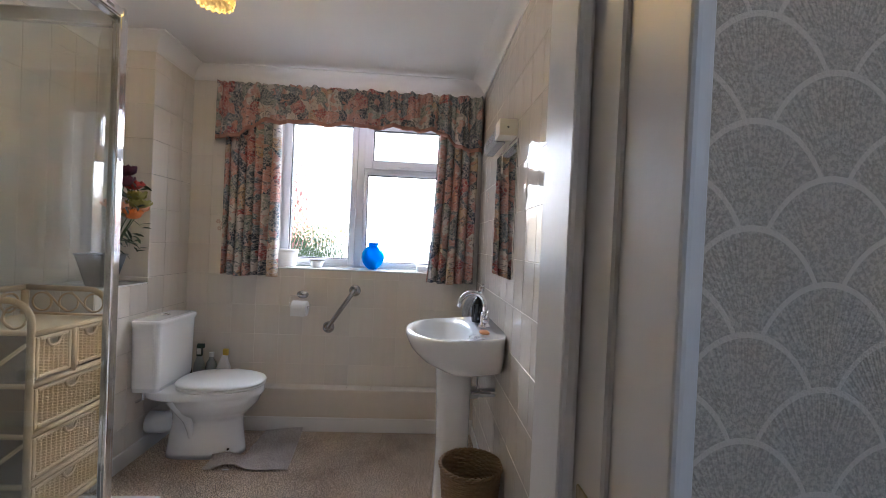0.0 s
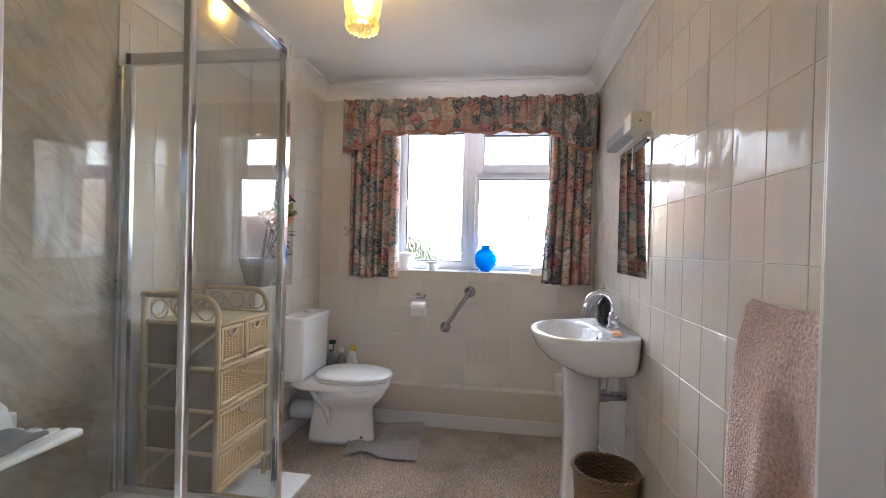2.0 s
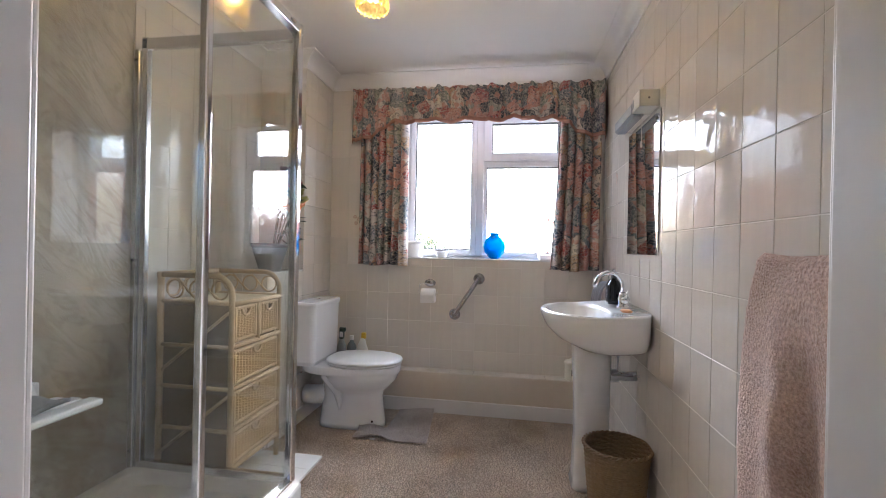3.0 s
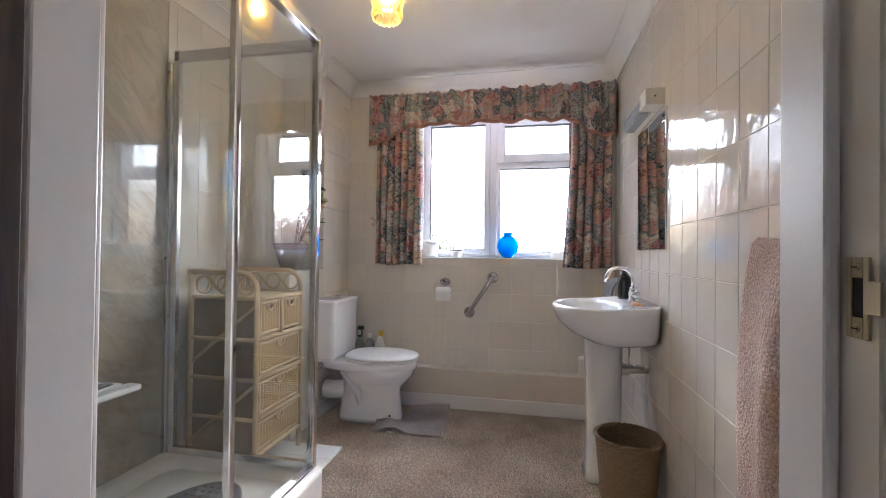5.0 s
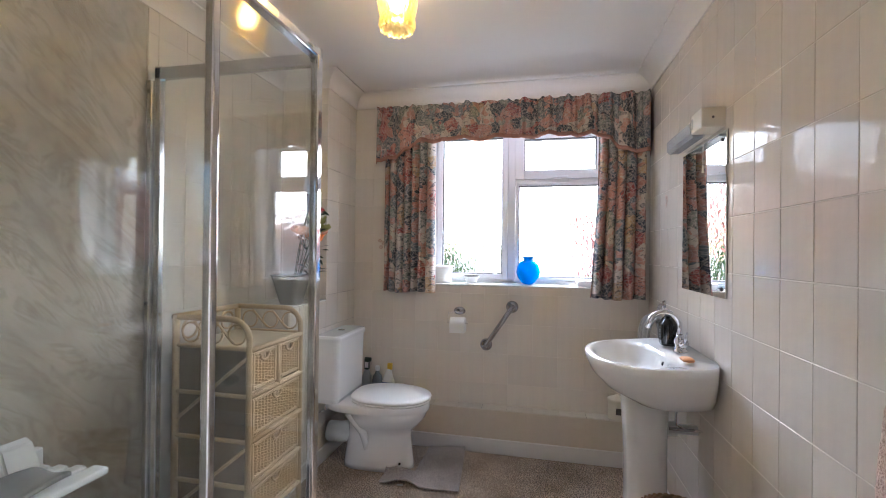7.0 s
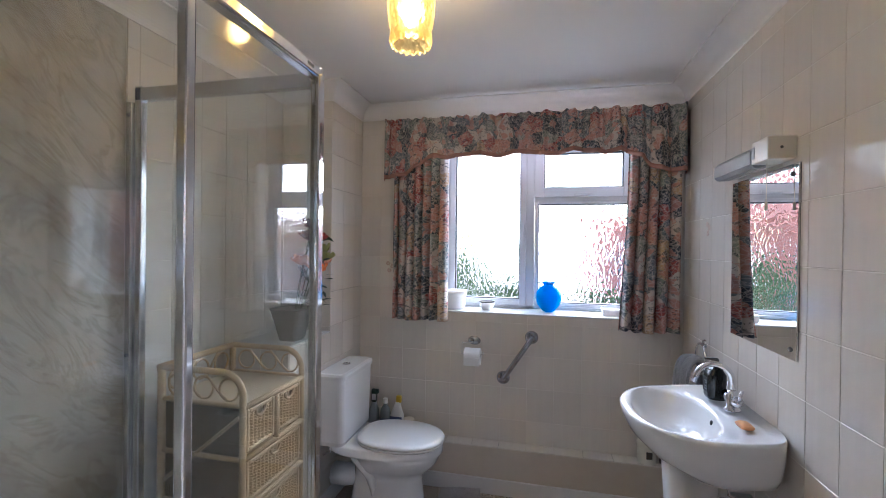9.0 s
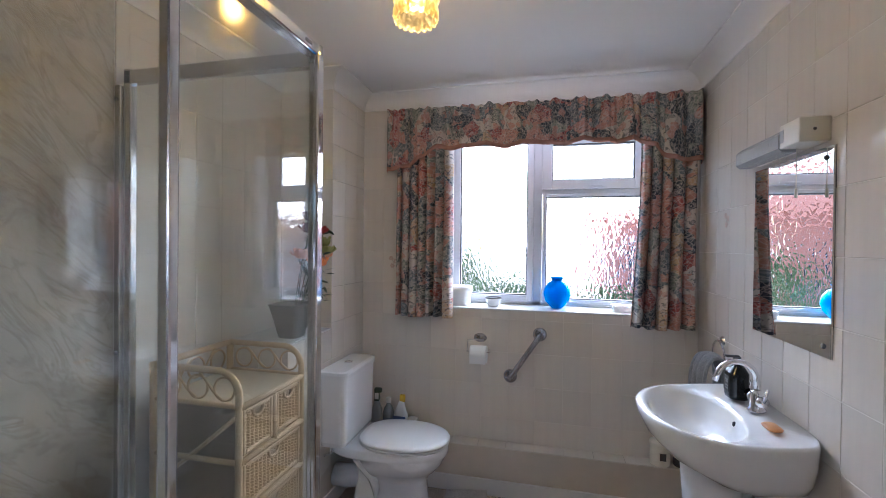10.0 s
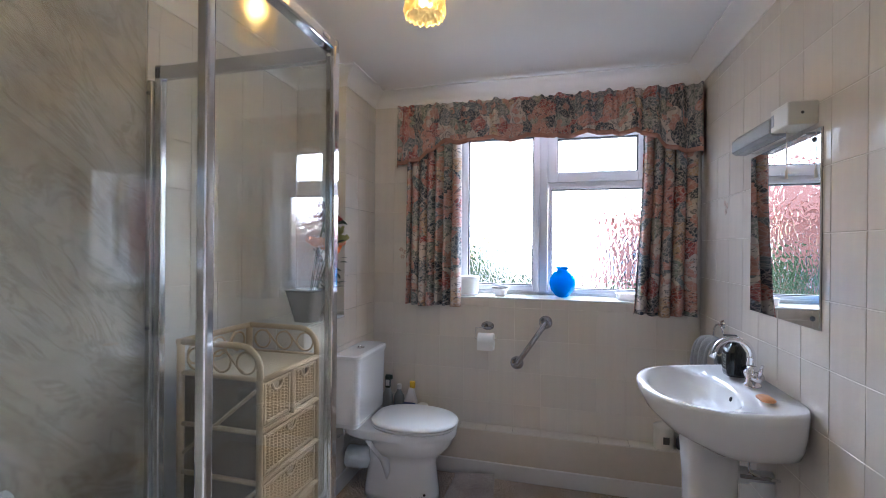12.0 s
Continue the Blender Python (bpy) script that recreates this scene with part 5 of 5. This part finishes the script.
# ---- flowers ----
def flowers():
    t = thing("flower_vase", (-1.655, 2.36, 1.0), "dark grey tapered vase of orange artificial flowers on a ledge", "vase")
    part("vase", loft(bmesh.new(), [rrect(-0.05, 0.05, -0.05, 0.05, 0.02, 0.0), rrect(-0.085, 0.085, -0.085, 0.085, 0.025, 0.16), rrect(-0.092, 0.092, -0.092, 0.092, 0.025, 0.17), rrect(-0.075, 0.075, -0.075, 0.075, 0.02, 0.165)]), plain("grey_stoneware", (0.15, 0.145, 0.145), 0.6, vary=0.15), t)
    rnd = random.Random(11)
    cols = [plain("orange_petal", (0.85, 0.24, 0.05), 0.7, vary=0.25, scale=30), plain("peach_petal", (0.85, 0.42, 0.24), 0.7, vary=0.2, scale=30), plain("plum_petal", (0.10, 0.015, 0.03), 0.7, vary=0.3, scale=30), plain("olive_petal", (0.32, 0.30, 0.08), 0.7, vary=0.2, scale=30), plain("scarlet_petal", (0.42, 0.04, 0.03), 0.7, vary=0.2, scale=30)]
    spots = [(0.135, 0.02, 0.36, 0), (0.09, -0.05, 0.40, 1), (0.13, 0.06, 0.46, 3), (0.10, 0.0, 0.53, 2), (0.08, 0.05, 0.59, 2), (0.12, 0.10, 0.40, 1), (0.15, 0.05, 0.42, 3), (0.10, 0.07, 0.52, 4)]
    for x, y, z, c in spots:
        bm = bmesh.new()
        for ring_, (nn, rr, tilt) in enumerate(((8, 0.068, 25), (7, 0.052, 50), (5, 0.034, 75))):
            for k in range(nn):
                a = 2 * math.pi * k / nn + ring_ * 0.5 + rnd.uniform(-0.2, 0.2)
                m = Matrix.Translation((x, y, z)) @ Euler((0, 0, a)).to_matrix().to_4x4() @ Euler((0, -radians(tilt + rnd.uniform(-12, 12)), 0)).to_matrix().to_4x4()
                grid(bm, 4, 4, lambda u, v: m @ Vector((rr * u, rr * 0.75 * (v - 0.5) * math.sin(math.pi * (0.15 + 0.75 * u)) * 1.3, rr * 0.35 * (u * u) - 0.2 * rr * (1 - (2 * v - 1) ** 2) * u)))
        part("bloom", bm, cols[c], t, smooth=True)
        part("stem", tube(bmesh.new(), [(x * 0.2, y * 0.2, 0.12), (x * 0.6, y * 0.6, z * 0.7), (x, y, z)], 0.0028, 6), plain("stem_green", (0.05, 0.08, 0.03), 0.6), t)
    bm = bmesh.new()
    for k in range(90):
        a, q, z = rnd.uniform(-0.6, 1.4), rnd.uniform(0.05, 0.19), rnd.uniform(0.17, 0.56)
        m = Matrix.Translation((q * math.cos(a), q * math.sin(a), z)) @ Euler((rnd.uniform(-0.8, 0.8), rnd.uniform(-0.6, 1.2), a)).to_matrix().to_4x4()
        s = rnd.uniform(0.03, 0.06)
        grid(bm, 4, 2, lambda u, v: m @ Vector((s * (u - 0.2), s * 0.4 * (v - 0.5) * math.sin(math.pi * (0.1 + 0.85 * u)), -s * 0.3 * u * u)))
    tagged(part("leaves", bm, plain("dark_leaf", (0.03, 0.05, 0.025), 0.5, vary=0.4), t), kind="stuff")


flowers()


# ---- towel, bin, bath mat ----
def bath_towel():
    t = thing("towel_rail", (XR, 0.895, 1.145), "white towel rail on the tiled wall", "towel rail")
    part("rail", tube(bmesh.new(), [(-0.042, -0.28, 0), (-0.042, 0.09, 0)], 0.009, 12), PLASTIC, t, smooth=True)
    for y in (-0.28, 0.08):
        part("bracket", tube(bmesh.new(), [(0, y, 0), (-0.045, y, 0)], 0.012, 12), PLASTIC, t, smooth=True)

    def f(u, v):
        # v runs from the back hem over the rail to the front hem
        s = v * 1.62 - 0.62
        y = -0.27 + 0.43 * u
        wave = 0.010 * math.sin(u * 9 + 1) + 0.006 * math.sin(u * 21)
        if s < -0.03:
            return (0.022 + 0.2 * wave, y, s)
        if s < 0.03:
            a = math.pi * (s + 0.03) / 0.06
            return (0.001 + 0.019 * math.cos(a), y - 0.022 * max(0, (u - 0.82) / 0.18), -0.03 + 0.045 * math.sin(a) + 0.004 * math.sin(u * 7))
        k = min(1, (s - 0.03) * 3)
        far = max(0, (u - 0.82) / 0.18)
        drop = s - 0.03
        return (-0.018 - 0.008 * k - wave * k * 1.4 - 0.02 * math.exp(-((drop - 0.10) / 0.08) ** 2) * (1 - u), y + far * (0.022 * math.sin(min(drop, 0.7) * 4.2) - 0.022 * math.exp(-drop / 0.05)) - 0.02 * far * max(0, drop - 0.4), -0.03 - drop)
    bm = bmesh.new()
    grid(bm, 46, 130, f)
    for v in bm.verts:
        v.co += 0.0022 * noise.noise_vector(v.co * 90)
    ob = part("bath_towel", bm, TOWEL, smooth=True)
    ob.location = (XR - 0.042, 0.895, 1.145)
    thicken(ob, 0.010)
    tagged(ob, "thick dusty-pink terry bath towel hung over the rail", "towel")


bath_towel()


def waste_bin():
    t = thing("waste_bin", (0.288, 1.955, 0.0), "brown woven wicker waste bin", "bin")
    H, R0, R1 = 0.290, 0.110, 0.139
    n, rows_ = 30, 30
    bm = bmesh.new()

    def f(u, v):
        k = int(v * rows_ * 0.999)
        ang = 2 * math.pi * u
        s = math.sin(math.pi * u * n) * (1 if k % 2 == 0 else -1)
        w = abs(math.sin(math.pi * v * rows_))
        r = R0 + (R1 - R0) * v ** 0.8 + 0.0022 * s + 0.0028 * w
        return (r * math.cos(ang), r * math.sin(ang), H * v)
    grid(bm, n * 6, rows_ * 3, f)
    bmesh.ops.remove_doubles(bm, verts=bm.verts[:], dist=1e-5)
    side = part("side", bm, BINWICKER, t)
    thicken(side, 0.005, -1)
    rim = bmesh.new()
    for off in (0, math.pi):
        tube(rim, [((R1 + 0.002 + 0.005 * math.cos(18 * a + off)) * math.cos(a), (R1 + 0.002 + 0.005 * math.cos(18 * a + off)) * math.sin(a), H + 0.003 + 0.005 * math.sin(18 * a + off)) for a in [2 * math.pi * i / 144 for i in range(144)]], 0.0055, 7, True)
    part("rim", rim, BINWICKER, t, "plaited rim", smooth=True)
    part("base", lathe(bmesh.new(), [(0, -0.008), (R0 + 0.003, -0.008), (R0 + 0.003, 0.008), (0, 0.008)], 32), BINWICKER, t)


waste_bin()


def tufts(name, inside, x0, x1, y0, y1, step, h, mat, seed, base):
    """Short leaning pile, one sliver to a tuft."""
    rng = np.random.default_rng(seed)
    xs, ys = np.meshgrid(np.arange(x0, x1, step), np.arange(y0, y1, step))
    xs = (xs + rng.uniform(-0.6, 0.6, xs.shape) * step).ravel()
    ys = (ys + rng.uniform(-0.6, 0.6, ys.shape) * step).ravel()
    keep = inside(xs, ys)
    xs, ys = xs[keep], ys[keep]
    n = len(xs)
    zs = base(xs, ys)
    ang, r = rng.uniform(0, 6.283, n), rng.uniform(0.5, 0.8, n) * step
    lean = rng.normal(0, 0.45, (n, 2)) * h
    hh = h * rng.uniform(0.6, 1.25, n)
    vs = np.zeros((n, 4, 3))
    for k in range(3):
        vs[:, k, 0], vs[:, k, 1], vs[:, k, 2] = xs + r * np.cos(ang + k * 2.094), ys + r * np.sin(ang + k * 2.094), zs
    vs[:, 3, 0], vs[:, 3, 1], vs[:, 3, 2] = xs + lean[:, 0], ys + lean[:, 1], zs + hh
    idx = np.arange(n)[:, None] * 4
    fs = np.concatenate([idx + np.array([0, 1, 3]), idx + np.array([1, 2, 3]), idx + np.array([2, 0, 3])])
    me = bpy.data.meshes.new(name)
    me.from_pydata(vs.reshape(-1, 3).tolist(), [], fs.tolist())
    me.materials.append(mat)
    return new(name, me)


def bath_mat():
    t = thing("pedestal_mat", (0, 0, 0), "worn grey pedestal mat curled round the toilet foot", "mat")

    def height(x, y):
        k = np.clip((x + 1.0) / 0.35, 0, 1) * np.clip((y - 2.75) / 0.2, 0, 1)
        c = np.clip((-0.90 - x) / 0.2, 0, 1) * np.clip((2.62 - y) / 0.1, 0, 1)
        return 0.004 + 0.045 * k * k + 0.030 * np.sin(np.pi * np.clip(c, 0, 1)) + 0.004 * np.sin(x * 25) * np.sin(y * 19)

    def inside(x, y):
        return ~((x < -0.955) & (y > 2.545)) | (y > 3.2)
    bm = bmesh.new()
    grid(bm, 46, 50, lambda u, v: (-1.13 + 0.46 * u - 0.045 * v * u, 2.425 + 0.505 * v, 0.0))
    dead = [f_ for f_ in bm.faces if f_.calc_center_median().x < -0.955 and f_.calc_center_median().y > 2.545]
    bmesh.ops.delete(bm, geom=dead, context="FACES")
    for v in bm.verts:
        v.co.z = float(height(v.co.x, v.co.y))
    thicken(part("backing", bm, MATPILE, t, smooth=True), 0.006)
    pile = tufts("pile_surface", lambda x, y: inside(x, y) & (x < -0.672 - 0.045 * (y - 2.425) / 0.505), -1.125, -0.672, 2.43, 2.925, 0.0055, 0.007, MATPILE, 8, lambda x, y: height(x, y) + 0.002)
    pile.parent = t
    tagged(pile, kind="stuff")
    part("care_label", boxes((-1.02, -0.985, 2.412, 2.426, 0.004, 0.006)), PLASTIC, t)


bath_mat()


def tile_motif(at, rz, s, seed):
    """A faded flower printed on a tile."""
    t = thing("tile_motif", at, "faded floral motif on a cream wall tile", "motif", "tile motifs", rz=rz)
    rnd = random.Random(seed)
    pale, stem_ = plain("faded_rose_print", (0.58, 0.44, 0.36), 0.3, vary=0.2, scale=40), plain("faded_stem_print", (0.45, 0.43, 0.36), 0.3)
    for cx, cz in ((-0.3, 0.5), (0.35, 0.1), (-0.1, -0.55)):
        bm = bmesh.new()
        for k in range(6):
            q = 2 * math.pi * k / 6 + rnd.uniform(-0.2, 0.2)
            x, z, r = s * (cx + 0.22 * math.cos(q)), s * (cz + 0.22 * math.sin(q)), s * rnd.uniform(0.11, 0.17)
            loft(bm, [[(x + r * math.cos(w), y, z + r * math.sin(w)) for w in [i * 0.785 for i in range(8)]] for y in (0.0005 + 0.0001 * k, -0.0006 - 0.0001 * k)])
        part("bloom", bm, pale, t)
    part("stem", tube(bmesh.new(), [(-0.3 * s, -0.0004, 0.5 * s), (0.05 * s, -0.0004, 0.0), (-0.1 * s, -0.0004, -0.55 * s), (0.1 * s, -0.0004, -0.95 * s)], 0.0007, 6), stem_, t)


tile_motif((-1.361, YB - 0.002, 1.364), 0, 0.045, 1)
tile_motif((XR - 0.002, 2.681, 1.610), -90, 0.040, 2)

# ---- carpet pile and tiled patch by the shower ----
pile = tufts("carpet_pile", lambda x, y: ((x > -1.205) | (y > 2.175)) & ((y < 2.2) | (x > XT)) & ~((y < YN + 0.01) & ((x < DL) | (x > DR))) & ((x - 0.288) ** 2 + (y - 1.955) ** 2 > 0.011),
             -1.93, XR - 0.012, 0.26, 2.944, 0.0065, 0.0070, CARPET, 9, lambda x, y: x * 0 - 0.013)
tagged(pile, "beige-brown cut-pile carpet", "carpet", kind="stuff")

floor_patch = structure("floor_tiles", boxes((XL, -1.205, YG + 0.04, 2.175, -0.03, -0.004)), GROUT, "white tiled patch of floor beside the shower", "floor tiles")

# ---- tiles, each a piece of its wall ----
tile_meshes = {}


def tile_mesh(w, h, mat, depth=0.007):
    key = (round(w, 3), round(h, 3), mat.name)
    if key not in tile_meshes:
        bm = bmesh.new()
        b_ = 0.0013
        lo = [bm.verts.new(p_) for p_ in ((0, 0, 0), (w, 0, 0), (w, 0, h), (0, 0, h))]
        mid = [bm.verts.new(p_) for p_ in ((0, -depth + b_, 0), (w, -depth + b_, 0), (w, -depth + b_, h), (0, -depth + b_, h))]
        hi = [bm.verts.new(p_) for p_ in ((b_, -depth, b_), (w - b_, -depth, b_), (w - b_, -depth, h - b_), (b_, -depth, h - b_))]
        for A, B in ((lo, mid), (mid, hi)):
            for i in range(4):
                bm.faces.new((A[i], A[(i + 1) % 4], B[(i + 1) % 4], B[i]))
        bm.faces.new(hi)
        me = bpy.data.meshes.new("tile")
        bm.to_mesh(me)
        bm.free()
        me.materials.append(mat)
        tile_meshes[key] = me
    return tile_meshes[key]


def spans(a, b, start, pitch):
    """Cuts a..b at joints start + k * pitch."""
    cuts = [a] + [start + k * pitch for k in range(-60, 60) if a + 0.012 < start + k * pitch < b - 0.012] + [b]
    return list(zip(cuts, cuts[1:]))


tile_rnd = random.Random(21)


def tile_wall(wall, origin, rz, ua, ub, u0, up, za, zb, z0, zp, mat=CREAM_TILE, holes=(), rx=0, tilt=0.18, j=0.0006):
    """Lays tiles on a plane: origin and rz turn local x along the wall, local -y out of it."""
    base = Matrix.Translation(origin) @ Euler((rx, 0, radians(rz))).to_matrix().to_4x4()
    for a, b_ in spans(ua, ub, u0, up):
        for c, d in spans(za, zb, z0, zp):
            bits = [(a, b_, c, d)]
            for ha, hb, hc, hd in holes:
                cut = []
                for q in bits:
                    if q[1] <= ha or q[0] >= hb or q[3] <= hc or q[2] >= hd:
                        cut.append(q)
                        continue
                    if q[0] < ha:
                        cut.append((q[0], ha, q[2], q[3]))
                    if q[1] > hb:
                        cut.append((hb, q[1], q[2], q[3]))
                    if q[2] < hc:
                        cut.append((max(q[0], ha), min(q[1], hb), q[2], hc))
                    if q[3] > hd:
                        cut.append((max(q[0], ha), min(q[1], hb), hd, q[3]))
                bits = cut
            for e, f_, g, h in bits:
                if f_ - e < 0.012 or h - g < 0.012:
                    continue
                ob = new("tile", tile_mesh(f_ - e - 2 * j, h - g - 2 * j, mat))
                t_ = lambda: radians(tile_rnd.uniform(-tilt, tilt))
                ob.matrix_world = base @ Matrix.Translation((e + j, 0, g + j)) @ Euler((t_(), 0, t_())).to_matrix().to_4x4()
                ob.parent = wall


TU, TV = 0.1565, 0.2065
# right wall: local x runs towards the door
tile_wall(wall_east, (XR + 0.006, 0, 0), -90, -YB, -YN, -1.39, TU, 0.0, 2.36, 1.040, TV, j=0.0011)
# window wall
tile_wall(wall_north, (0, YB + 0.006, 0), 0, XT, XR, 0.038, 0.163, 0.272, 2.36, 0.825, 0.2025, j=0.0004, holes=((WL, WR, WZ0, WZ1),))
# wall behind the toilet and the face beside it, the ledge box and the wall behind the shower
tile_wall(wall_corner, (XT - 0.006, 0, 0), 90, YC, YB, YC, TU, 0.0, 2.36, 0.825, 0.2025)
tile_wall(wall_corner, (0, YC + 0.006, 0), 0, XL, XT, XT, TU, 1.004, 2.36, 0.825, 0.2025)
tile_wall(wall_ledge, (XT - 0.006, 0, 0), 90, 2.206, YC, YC, TU, 0.0, 0.99, 0.825, 0.2025)
tile_wall(wall_ledge, (0, 2.206, 0), 0, XL, XT, XT, TU, 0.0, 0.99, 0.825, 0.2025)
tile_wall(wall_west, (XL - 0.006, 0, 0), 90, YG - 0.02, YC, YC, TU, 0.0, 2.36, 0.825, 0.2025, j=0.0002)
# ledge tops and the tiled patch of floor beside the shower
tile_wall(wall_ledge, (0, 2.205, 0.994), 0, XL, XT, XT, 0.152, 0.0, YC - 2.206, 0.0, 0.2025, WHITE_TILE, rx=-math.pi / 2)
tile_wall(wall_box, (0, 2.958, 0.269), 0, XT, XR, -0.283, 0.167, 0.0, 0.092, -1.0, 2.0, CREAM_TILE, rx=-math.pi / 2)
tile_wall(floor_patch, (0, YG + 0.04, -0.0065), 0, XL, -1.205, -1.205, 0.15, 0.0, 2.175 - YG - 0.04, 2.175 - YG - 0.04, 0.15, WHITE_TILE, rx=-math.pi / 2)
